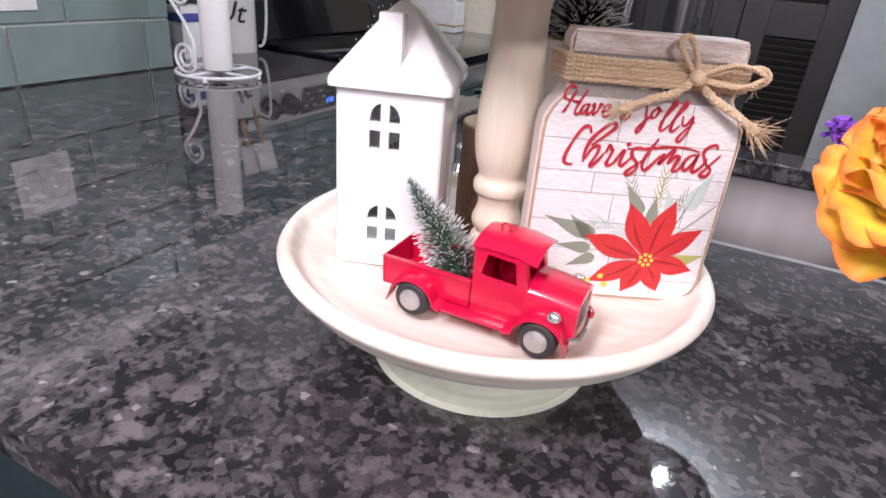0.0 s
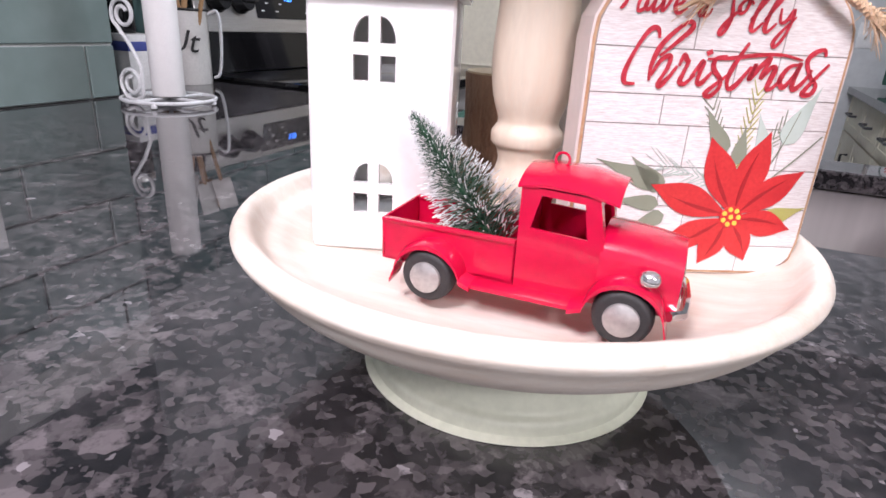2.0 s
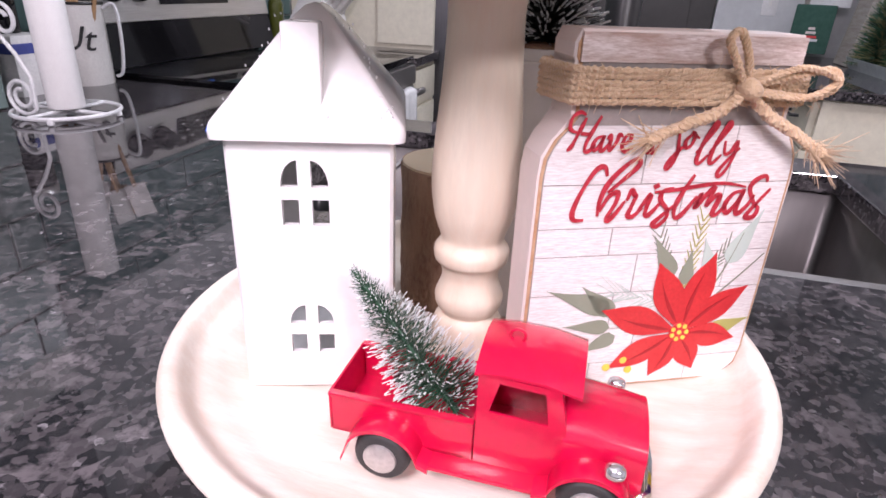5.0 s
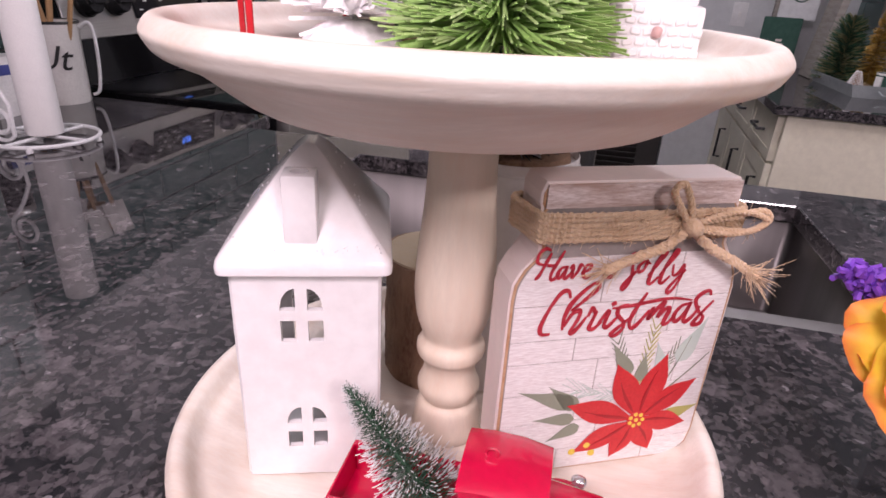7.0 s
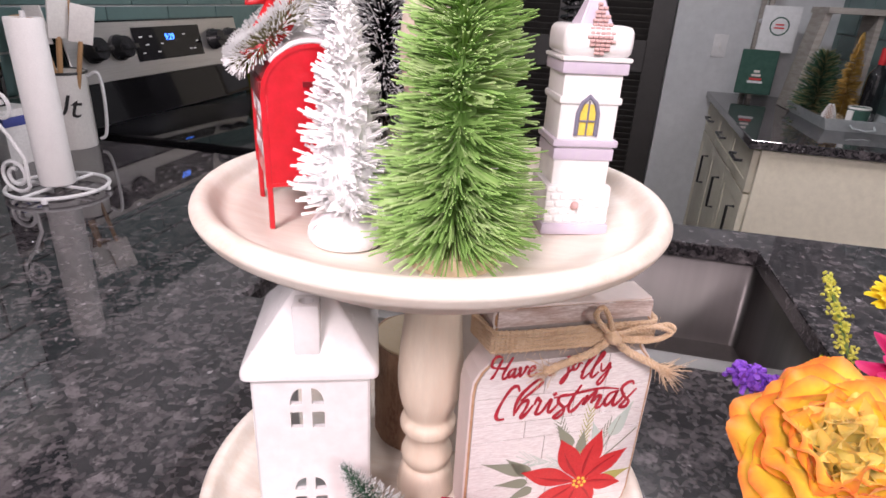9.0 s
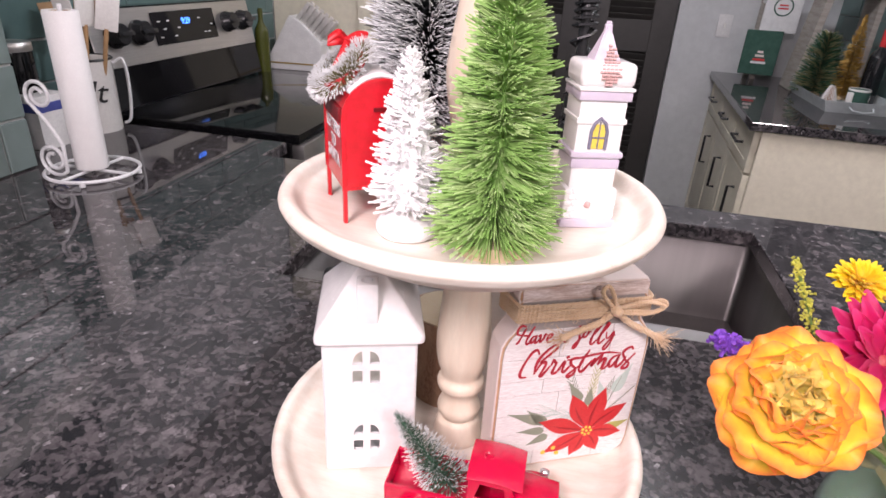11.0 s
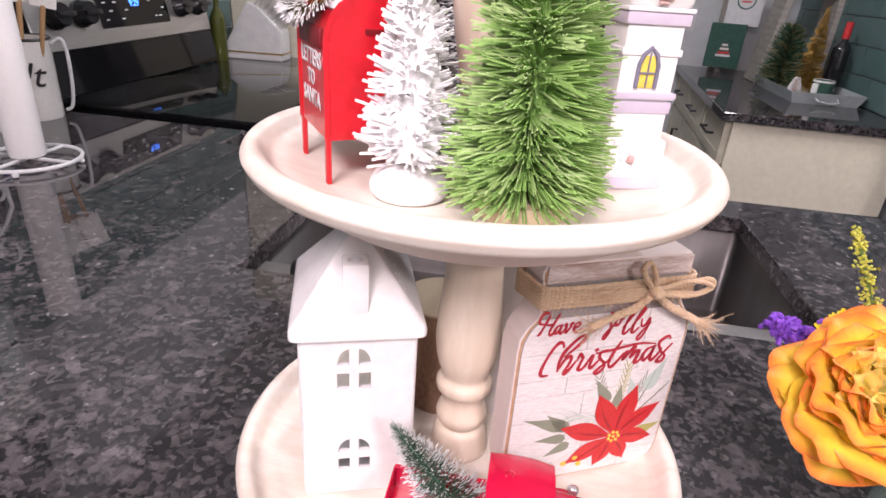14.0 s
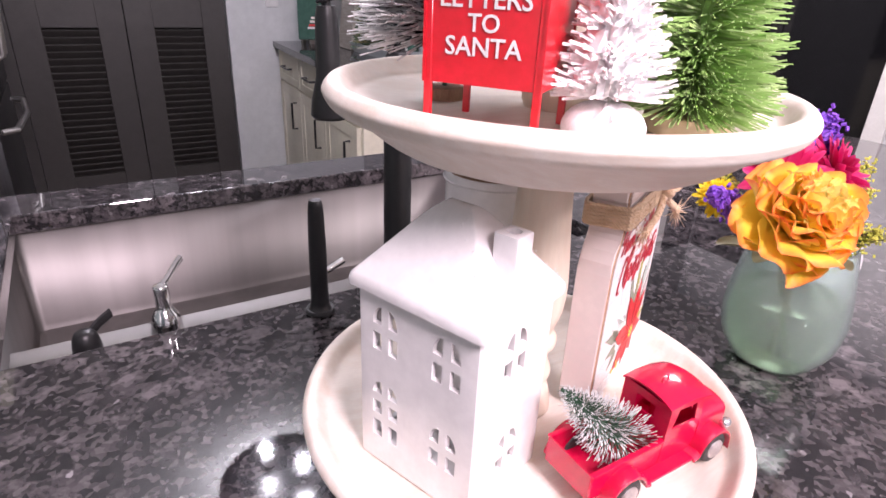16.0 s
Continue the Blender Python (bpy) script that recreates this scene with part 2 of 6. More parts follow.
mat("leaf_olive", (0.16, 0.17, 0.07), 0.6, scale=60, second=(0.22, 0.2, 0.1))
mat("goldenrod", (0.42, 0.45, 0.05), 0.7, scale=80, second=(0.6, 0.58, 0.1))
mat("statice", (0.16, 0.045, 0.46), 0.7, scale=120, second=(0.26, 0.09, 0.6))
mat("cloth_white", (0.72, 0.73, 0.73), 0.95, scale=40, grain=0.6)
mat("cloth_green", (0.035, 0.10, 0.075), 0.95, scale=40, grain=0.6)
mat("galvanised", (0.58, 0.63, 0.63), 0.5, 0.3, scale=25, second=(0.48, 0.53, 0.54))
mat("shelf_wood", (0.40, 0.37, 0.33), 0.7, scale=8, stretch=(1, 1, 8), second=(0.3, 0.27, 0.24), grain=0.3)
mat("bottle_glass", (0.012, 0.012, 0.014), 0.06, scale=20, coat=0.4)
mat("olive_oil", (0.07, 0.08, 0.015), 0.1, scale=20)
mat("utensil_wood", (0.42, 0.25, 0.12), 0.6, scale=20, grain=0.2)
mat("box_blue", (0.06, 0.08, 0.30), 0.5, scale=20)
mat("knife_steel", (0.78, 0.76, 0.73), 0.42, 0.8, scale=20)
frosted_glass_mat("soil_water", (0.66, 0.82, 0.56), 0.12)
petal_mat("rose_petal", (1.0, 0.86, 0.14), (1.0, 0.72, 0.06), (0.97, 0.26, 0.06))
petal_mat("rose_heart", (1.0, 0.82, 0.18), (1.0, 0.87, 0.30), (1.0, 0.74, 0.18))
petal_mat("gerbera_petal", (0.55, 0.01, 0.10), (0.66, 0.008, 0.14), (0.72, 0.05, 0.22))
petal_mat("mum_petal", (0.88, 0.55, 0.01), (0.94, 0.70, 0.01), (0.95, 0.76, 0.03))
petal_mat("peach_petal", (0.75, 0.38, 0.06), (0.80, 0.50, 0.12), (0.80, 0.42, 0.1))


def let_light_through(key, share):
    """Thin bristles and petals pass part of the light on."""
    nt = MATS[key].node_tree
    p, out = nt.nodes["Principled BSDF"], nt.nodes["Material Output"]
    tr, mx = nt.nodes.new("ShaderNodeBsdfTranslucent"), nt.nodes.new("ShaderNodeMixShader")
    src = p.inputs["Base Color"]
    if src.is_linked:
        nt.links.new(src.links[0].from_socket, tr.inputs["Color"])
    else:
        tr.inputs["Color"].default_value = src.default_value
    mx.inputs[0].default_value = share
    nt.links.new(p.outputs[0], mx.inputs[1])
    nt.links.new(tr.outputs[0], mx.inputs[2])
    nt.links.new(mx.outputs[0], out.inputs["Surface"])


for key, share in (("rose_petal", 0.26), ("rose_heart", 0.22), ("gerbera_petal", 0.3), ("mum_petal", 0.2), ("peach_petal", 0.35)):
    let_light_through(key, share)

# ---- mesh helpers ----
def link_bm(name, bm, material, smooth=False):
    me = bpy.data.meshes.new(name)
    bmesh.ops.recalc_face_normals(bm, faces=bm.faces)
    if smooth:
        for f in bm.faces:
            f.smooth = True
    bm.to_mesh(me)
    bm.free()
    me.materials.append(MATS[material])
    if smooth:
        me.set_sharp_from_angle(angle=radians(38))
    return new(name, me)


def part(name, bm, material, parent=None, label="", smooth=True):
    ob = link_bm(name, bm, material, smooth)
    if parent:
        ob.parent = parent
    if label:
        tagged(ob, label)
    return ob


def thing(name, label, category, m=None, group="", kind=""):
    ob = new(name)
    ob.empty_display_size = 0.02
    if m is not None:
        ob.matrix_world = m
    return tagged(ob, label, category, group, kind)


def box(bm, x0, x1, y0, y1, z0, z1, bev=0.0, seg=2, m=None):
    r = bmesh.ops.create_cube(bm, size=1)
    vs = r["verts"]
    bmesh.ops.scale(bm, vec=(x1 - x0, y1 - y0, z1 - z0), verts=vs)
    bmesh.ops.translate(bm, vec=((x0 + x1) / 2, (y0 + y1) / 2, (z0 + z1) / 2), verts=vs)
    if bev:
        es = list({e for v in vs for e in v.link_edges})
        r2 = bmesh.ops.bevel(bm, geom=es, offset=bev, segments=seg, affect="EDGES", profile=0.6)
        vs = list({v for f in r2["faces"] for v in f.verts} | {v for v in vs if v.is_valid})
    if m is not None:
        bmesh.ops.transform(bm, matrix=m, verts=[v for v in vs if v.is_valid])
    return bm


def a_box(x0, x1, y0, y1, z0, z1, bev=0.0, seg=2):
    return box(bmesh.new(), x0, x1, y0, y1, z0, z1, bev, seg)


def lathe(profile, n=48, bm=None, m=None):
    """Turns (radius, height) pairs round z; a radius of 0 closes the end."""
    bm = bm or bmesh.new()
    rings = []
    for r, z in profile:
        if r <= 1e-6:
            rings.append([bm.verts.new((0, 0, z))])
        else:
            rings.append([bm.verts.new((r * math.cos(2 * math.pi * i / n), r * math.sin(2 * math.pi * i / n), z)) for i in range(n)])
    for a, b in zip(rings, rings[1:]):
        for i in range(n):
            j = (i + 1) % n
            q = [a[0]] if len(a) == 1 else [a[i], a[j]]
            q += [b[0]] if len(b) == 1 else [b[j], b[i]]
            if len(q) >= 3:
                bm.faces.new(q)
    if m is not None:
        bmesh.ops.transform(bm, matrix=m, verts=[v for r in rings for v in r])
    return bm


def smooth_profile(pts, n=6):
    """Rounds a profile with a spline through its points."""
    out = []
    for i in range(len(pts) - 1):
        p0, p1, p2, p3 = (Vector(pts[max(0, min(len(pts) - 1, k))]) for k in (i - 1, i, i + 1, i + 2))
        for s in range(n):
            t = s / n
            out.append(tuple(0.5 * (2 * p1 + (p2 - p0) * t + (2 * p0 - 5 * p1 + 4 * p2 - p3) * t * t + (3 * p1 - p0 - 3 * p2 + p3) * t ** 3)))
    out.append(tuple(pts[-1]))
    return out


def tube(pts, r, n=8, bm=None, taper=None, closed=False):
    bm = bm or bmesh.new()
    pts = [Vector(p) for p in pts]
    rings, side = [], None
    for i, p in enumerate(pts):
        d = (pts[min(i + 1, len(pts) - 1)] - pts[max(i - 1, 0)]).normalized()
        if side is None:
            side = d.orthogonal().normalized()
        side = (side - d * side.dot(d)).normalized()
        up = d.cross(side)
        rr = r * (taper[i] if taper else 1)
        rings.append([bm.verts.new(p + rr * (math.cos(2 * math.pi * k / n) * side + math.sin(2 * math.pi * k / n) * up)) for k in range(n)])
    for a, b in zip(rings, rings[1:]):
        for k in range(n):
            bm.faces.new((a[k], a[(k + 1) % n], b[(k + 1) % n], b[k]))
    bm.faces.new(rings[0][::-1])
    bm.faces.new(rings[-1])
    return bm


def extrude_poly(pts, depth, bm=None, m=None):
    """A flat outline in x, z given thickness along y, from y = 0 to depth."""
    bm = bm or bmesh.new()
    a = [bm.verts.new((x, 0, z)) for x, z in pts]
    b = [bm.verts.new((x, depth, z)) for x, z in pts]
    bm.faces.new(a)
    bm.faces.new(b[::-1])
    for i in range(len(pts)):
        j = (i + 1) % len(pts)
        bm.faces.new((a[j], a[i], b[i], b[j]))
    if m is not None:
        bmesh.ops.transform(bm, matrix=m, verts=a + b)
    return bm


def slab(xs, ys, keep, z0, z1):
    """A flat slab over the cells of a grid for which keep(i, j) is true."""
    bm = bmesh.new()
    vs = {}

    def v(i, j, z):
        if (i, j, z) not in vs:
            vs[i, j, z] = bm.verts.new((xs[i], ys[j], z))
        return vs[i, j, z]
    nx, ny = len(xs) - 1, len(ys) - 1
    on = {(i, j) for i in range(nx) for j in range(ny) if keep(i, j)}
    for i, j in on:
        for z in (z0, z1):
            bm.faces.new((v(i, j, z), v(i + 1, j, z), v(i + 1, j + 1, z), v(i, j + 1, z)))
        for (di, dj), (p, q) in {(-1, 0): ((i, j), (i, j + 1)), (1, 0): ((i + 1, j), (i + 1, j + 1)), (0, -1): ((i, j), (i + 1, j)), (0, 1): ((i, j + 1), (i + 1, j + 1))}.items():
            if (i + di, j + dj) not in on:
                bm.faces.new((v(*p, z0), v(*q, z0), v(*q, z1), v(*p, z1)))
    return bm


def cut(ob, cutter):
    """Takes the volume of the bmesh cutter out of a mesh object."""
    tool = link_bm("cutter", cutter, "hollow_dark")
    bpy.context.view_layer.update()
    tool.matrix_world = ob.matrix_world
    bpy.context.view_layer.update()
    md = ob.modifiers.new("cut", "BOOLEAN")
    md.object, md.solver, md.operation = tool, "EXACT", "DIFFERENCE"
    dg = bpy.context.evaluated_depsgraph_get()
    me = bpy.data.meshes.new_from_object(ob.evaluated_get(dg))
    ob.modifiers.clear()
    old = ob.data
    ob.data = me
    me.name = ob.name
    bpy.data.meshes.remove(old)
    tm = tool.data
    bpy.data.objects.remove(tool)
    bpy.data.meshes.remove(tm)
    return ob


def bristles(name, spikes, material, parent, label="", sides=3):
    """Many thin tapered spikes (root, tip, thickness at root, at tip) as one mesh."""
    verts, faces = [], []
    for root, tip, r0, r1 in spikes:
        d = (tip - root).normalized()
        s = d.orthogonal().normalized()
        u = d.cross(s)
        k = len(verts)
        for p, r in ((root, r0), (tip, r1)):
            for i in range(sides):
                a = 2 * math.pi * i / sides
                verts.append(tuple(p + r * (math.cos(a) * s + math.sin(a) * u)))
        for i in range(sides):
            j = (i + 1) % sides
            faces.append((k + i, k + j, k + sides + j, k + sides + i))
        faces.append(tuple(k + sides + i for i in range(sides)))
    me = bpy.data.meshes.new(name)
    me.from_pydata(verts, [], faces)
    me.materials.append(MATS[material])
    ob = new(name, me)
    ob.parent = parent
    if label:
        tagged(ob, label)
    return ob


# ---- room ----
def structure(name, bm, material, label, category, smooth=False):
    return tagged(part(name, bm, material, None, "", smooth), label, category, "", "structure")


structure("floor", a_box(-1.75, 3.3, -3.3, 3.9, -0.1, 0.0), "floor_tile", "dark plank-look kitchen floor", "floor")
structure("ceiling", a_box(-1.75, 3.3, -3.3, 3.9, CEIL, CEIL + 0.1), "ceiling_white", "plain white painted ceiling", "ceiling")
wall_west = structure("wall_west", a_box(-1.75, -1.45, 0.684, 3.9, 0, CEIL), "wall_grey", "painted wall behind the range with tiled backsplash", "wall")
wall_stub = structure("wall_stub", a_box(-1.75, -1.172, -3.3, 0.684, 0, CEIL), "wall_teal", "projecting wall tiled in sage green glass above the worktop", "wall")
structure("wall_south", a_box(-1.172, 3.3, -3.3, -3.1, 0, CEIL), "wall_grey", "plain grey painted wall", "wall")
structure("wall_east", a_box(3.1, 3.3, -3.1, 1.93, 0, CEIL), "wall_grey", "plain grey painted wall", "wall")
bm = a_box(0.58, 1.75, 3.5, 3.7, 0, CEIL)
box(bm, -1.45, 0.58, 3.5, 3.7, 2.06, CEIL)
box(bm, -1.45, -0.62, 3.5, 3.7, 0, 2.06)
wall_north = structure("wall_north", bm, "wall_grey", "plain grey painted wall with a closet opening", "wall")
wall_nook = structure("wall_nook", a_box(1.43, 3.3, 1.93, 3.5, 0, CEIL), "wall_slate", "slate grey painted wall ending beside the sideboard, teal tile on its flank", "wall")

# glazed corner at the end of the slate wall, black with the night outside
dark_door = thing("window_1", "tall dark glazed corner with a pale painted casing", "window", kind="structure")
part("window_frame", a_box(2.585, 2.665, 1.905, 1.929, 0, 2.12, 0.004), "white_enamel", dark_door, "pale painted casing", False)
part("window_frame", a_box(2.670, 2.790, 1.912, 1.929, 0, 2.09, 0.006), "white_enamel", dark_door, "pale painted casing", False)
part("pane", a_box(2.795, 3.080, 1.918, 1.928, 0.02, 2.07), "black_gloss", dark_door, "", False)
part("pane", a_box(3.088, 3.098, 1.12, 1.915, 0.02, 2.07), "black_gloss", dark_door, "", False)
part("window_frame", a_box(3.070, 3.098, 1.02, 1.115, 0, 2.12, 0.004), "white_enamel", dark_door, "pale painted casing", False)

part("grout_bed", a_box(-1.172, -1.168, -0.6, 0.684, TOP + 0.001, 1.62), "grout", wall_stub, "pale grout behind the tiles", False)

# closet doors in the north wall: two pairs of dark louvered leaves
closet = thing("door_1", "dark brown louvered bifold closet doors, closed", "door", kind="structure")
for x0 in (-0.484, 0.047):
    bm = a_box(x0, x0 + 0.14, 3.52, 3.552, 0.01, 2.05, 0.003, 1)
    box(bm, x0 + 0.395, x0 + 0.528, 3.52, 3.552, 0.01, 2.05, 0.003, 1)
    for z0, z1 in ((0.01, 0.19), (0.99, 1.17), (1.92, 2.05)):
        box(bm, x0 + 0.14, x0 + 0.395, 3.521, 3.551, z0, z1)
    leaf = part("door_leaf", bm, "louver_paint", closet, "", False)
    for z in [0.205 + 0.036 * k for k in range(22)] + [1.185 + 0.036 * k for k in range(21)]:
        s = a_box(x0 + 0.14, x0 + 0.395, -0.004, 0.004, -0.02, 0.02)
        bmesh.ops.transform(s, matrix=pose(0, 3.536, z, 38), verts=s.verts)
        part("slat", s, "louver_paint", leaf, "", False)
part("jamb", a_box(-0.62, -0.485, 3.515, 3.555, 0, 2.06), "louver_paint", closet, "", False)
structure("closet_back", a_box(-0.62, 0.58, 3.60, 3.64, 0, 2.06), "louver_paint", "dark closet interior behind the louvers", "wall")


def tiles(parent, plane_x, y0, y1, z0, rows, material, length=0.305, height=0.112, joint=0.006, face=1, shift=0.0):
    """Running-bond glass tiles on a wall in the plane x; each is a piece."""
    shared = {}
    for r in range(rows):
        z = z0 + joint / 2 + r * (height + joint)
        y = y1 - (0.068 if r % 2 == 0 else 0.255) - shift
        spans = [(y, y1)]
        while y > y0:
            spans.append((max(y0, y - length - joint), y - joint))
            y -= length + joint
        for a, b in spans:
            w = round(b - a, 4)
            if w < 0.02:
                continue
            if w not in shared:
                t = a_box(0, 0.008, 0, w, 0, height, 0.0015, 1)
                shared[w] = link_bm("tile", t, material, False)
                ob = shared[w]
            else:
                ob = new("tile", shared[w].data)
            ob.parent = parent
            ob.location = (plane_x if face > 0 else plane_x - 0.008, a, z)


# ---- worktop with sink ----
XS, YS = [-1.45, -1.172, -0.73, -0.56, -0.383, 0.474, 1.75], [-0.260, 0.376, 0.684, 0.856, 0.968, 1.105]


def top_cell(i, j):
    if i == 0:
        return j >= 2
    if j == 4:
        return i <= 1
    return not (i == 4 and j in (1, 2))


worktop = part("worktop", slab(XS, YS, top_cell, TOP - 0.034, TOP), "granite", None, "", False)
md = worktop.modifiers.new("edge", "BEVEL")
md.width, md.segments, md.limit_method = 0.003, 2, "ANGLE"
tagged(worktop, "polished black granite worktop with grey flecks and a sink cut-out", "worktop")
base = thing("base_cabinet", "dark teal painted base cabinet under the granite worktop", "cabinet")
part("body", slab(XS[:5] + [0.494, 1.75], [-0.1, 0.3, 0.684, 0.91, 0.94, 1.10], lambda i, j: (i > 0 and j in (0, 3) and i < 6) or (i in (1,) and j < 4) or (i == 5 and j < 4), 0.0, TOP - 0.035), "wall_teal", base, "", False)

sink = thing("kitchen_sink", "brushed stainless steel undermount sink, empty", "sink")
x0, x1, y0, y1, zb, zt = -0.393, 0.484, 0.366, 0.866, 0.685, TOP - 0.035
bm = bmesh.new()
prof = [(0.0, zt), (0.0, zb + 0.015), (0.004, zb + 0.004), (0.015, zb)]
rings = []
for inset, z in prof:
    ring = []
    rad = 0.016
    for cx, cy, a0 in ((x1 - rad, y1 - rad, 0), (x0 + rad, y1 - rad, 90), (x0 + rad, y0 + rad, 180), (x1 - rad, y0 + rad, 270)):
        for k in range(6):
            a = radians(a0 + 18 * k)
            ring.append(bm.verts.new((cx + (rad - inset) * math.cos(a) if inset < rad else cx, cy + (rad - inset) * math.sin(a), z)))
    rings.append(ring)
for a, b in zip(rings, rings[1:]):
    for i in range(len(a)):
        bm.faces.new((a[i], a[(i + 1) % len(a)], b[(i + 1) % len(a)], b[i]))
bm.faces.new(rings[-1])
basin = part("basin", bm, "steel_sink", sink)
md = basin.modifiers.new("sheet", "SOLIDIFY")
md.thickness, md.offset = 0.002, 1
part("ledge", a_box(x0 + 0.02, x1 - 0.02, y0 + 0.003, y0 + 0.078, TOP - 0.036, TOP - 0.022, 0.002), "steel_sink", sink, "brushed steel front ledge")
part("drain", lathe([(0, zb + 0.004), (0.03, zb + 0.004), (0.042, zb + 0.006), (0.045, zb + 0.001)], 32, m=pose(0.05, 0.72, 0)), "chrome", sink)

# black spring faucet on the near side of the sink
faucet = thing("kitchen_faucet", "matte black pull-down spring kitchen faucet", "faucet", pose(0.063, 0.335, TOP))
part("base_ring", lathe([(0, 0), (0.03, 0), (0.03, 0.006), (0.024, 0.012), (0, 0.012)], 32), "black_matte", faucet)
part("column", lathe([(0.0, 0.012), (0.017, 0.012), (0.017, 0.30), (0.012, 0.31), (0, 0.31)], 32), "black_matte", faucet)
arc = [Vector((0, 0.11 - 0.11 * math.cos(a), 0.42 + 0.12 * math.sin(a))) for a in np.linspace(0, math.pi, 25)]
hose = [Vector((0, 0, 0.30)), Vector((0, 0, 0.36))] + arc + [Vector((0, 0.22, 0.37)), Vector((0, 0.22, 0.34))]
part("hose", tube(hose, 0.007, 10), "black_plastic", faucet)
coil = []
dense = []
for a, b in zip(hose, hose[1:]):
    for s in range(6):
        dense.append(a.lerp(b, s / 6))
for i in range(len(dense) - 1):
    d = (dense[i + 1] - dense[i]).normalized()
    sx = Vector((1, 0, 0))
    for k in range(2):
        ph = (i + k / 2) * 2.1
        coil.append(dense[i].lerp(dense[i + 1], k / 2) + 0.0135 * (math.cos(ph) * sx + math.sin(ph) * d.cross(sx)))
part("spring", tube(coil, 0.0022, 5), "black_plastic", faucet)
part("spray_head", lathe([(0, 0.345), (0.013, 0.345), (0.016, 0.33), (0.018, 0.25), (0.026, 0.215), (0.028, 0.195), (0.024, 0.19), (0, 0.19)], 28, m=pose(0, 0.22, 0)), "black_matte", faucet)
part("holder_arm", tube([(0, 0.01, 0.25), (0, 0.12, 0.25), (0, 0.2, 0.25)], 0.006, 10), "black_matte", faucet)

tap = thing("water_tap", "small matte black filtered-water tap with lever", "tap", pose(-0.042, 0.338, TOP))
part("body", lathe(smooth_profile([(0.0, 0), (0.017, 0.0), (0.017, 0.006), (0.0115, 0.014), (0.0105, 0.09), (0.0085, 0.142), (0.004, 0.148), (0, 0.148)], 4), 24), "black_matte", tap)
part("lever", tube([(0.01, 0, 0.055), (0.028, 0.004, 0.06), (0.034, 0.005, 0.062)], 0.0045, 10), "chrome", tap, "chrome lever")

pump = thing("soap_dispenser", "chrome built-in soap dispenser on the sink ledge", "soap dispenser", pose(-0.212, 0.400, TOP - 0.020) @ Matrix.Diagonal((0.9, 0.9, 1.15, 1)))
part("body", lathe(smooth_profile([(0, 0), (0.021, 0), (0.021, 0.004), (0.018, 0.022), (0.013, 0.030), (0.0095, 0.036), (0.0095, 0.056), (0.006, 0.060), (0, 0.062)], 4), 28), "chrome", pump)
part("nozzle", tube([(0, 0, 0.056), (0.012, 0.012, 0.062), (0.026, 0.026, 0.071), (0.032, 0.032, 0.074)], 0.0042, 10), "chrome", pump)

switch = thing("side_lever", "small black sink lever knob beside the basin", "lever", pose(-0.296, 0.400, TOP - 0.020) @ Matrix.Diagonal((0.8, 0.8, 1.45, 1)))
part("knob", lathe(smooth_profile([(0, 0), (0.018, 0), (0.018, 0.012), (0.012, 0.020), (0, 0.022)], 4), 24), "black_matte", switch)
part("lever", tube([(0, 0, 0.014), (0.02, 0.015, 0.021), (0.036, 0.026, 0.024)], 0.0045, 8), "black_matte", switch)

# ---- range ----
RY0, RY1 = 1.15, 2.085
rng = thing("range", "stainless electric range with black glass cooktop", "stove")
part("body", a_box(-1.44, -0.74, RY0 + 0.004, RY1 - 0.004, 0.0, TOP - 0.02), "steel_dark", rng, "", False)
part("cooktop", a_box(-1.34, -0.712, RY0, RY1, TOP - 0.018, TOP + 0.012, 0.004), "black_gloss", rng, "black glass cooktop")
bm = extrude_poly([(0, 0), (0.10, 0), (0.045, 0.30), (0, 0.30)], RY1 - RY0)
bmesh.ops.transform(bm, matrix=pose(-1.44, RY0, TOP + 0.013), verts=bm.verts)
part("backguard", bm, "black_gloss", rng, "", False)
lean = math.degrees(math.atan2(0.055, 0.30))


def on_guard(y, h, lift=0.0):
    """Place on the sloping face of the backguard: y along it, h up the slope."""
    return pose(-1.34, y, TOP + 0.013, 0, -lean, 0) @ pose(lift, 0, h, 0, 0, 0)


p = a_box(0, 0.006, RY0 + 0.005, RY1 - 0.005, 0.125, 0.30, 0.002, 1)
bmesh.ops.transform(p, matrix=pose(-1.34, 0, TOP + 0.013, 0, -lean, 0), verts=p.verts)
panel = part("control_panel", p, "steel", rng, "brushed steel control panel", False)
p = a_box(0.0065, 0.009, 1.44, 1.81, 0.172, 0.280, 0.001, 1)
bmesh.ops.transform(p, matrix=pose(-1.34, 0, TOP + 0.013, 0, -lean, 0), verts=p.verts)
display = part("display", p, "black_gloss", rng, "black touch display", False)
for y in (1.248, 1.36, 1.887, 2.0):
    k = lathe([(0, 0), (0.040, 0), (0.040, 0.012), (0.036, 0.016), (0.033, 0.040), (0.030, 0.043), (0, 0.043)], 28)
    box(k, -0.007, 0.007, -0.034, 0.034, 0.040, 0.056, 0.002)
    bmesh.ops.transform(k, matrix=on_guard(y, 0.222, 0.006) @ pose(0, 0, 0, 0, 90, 0), verts=k.verts)
    part("knob", k, "black_plastic", rng)


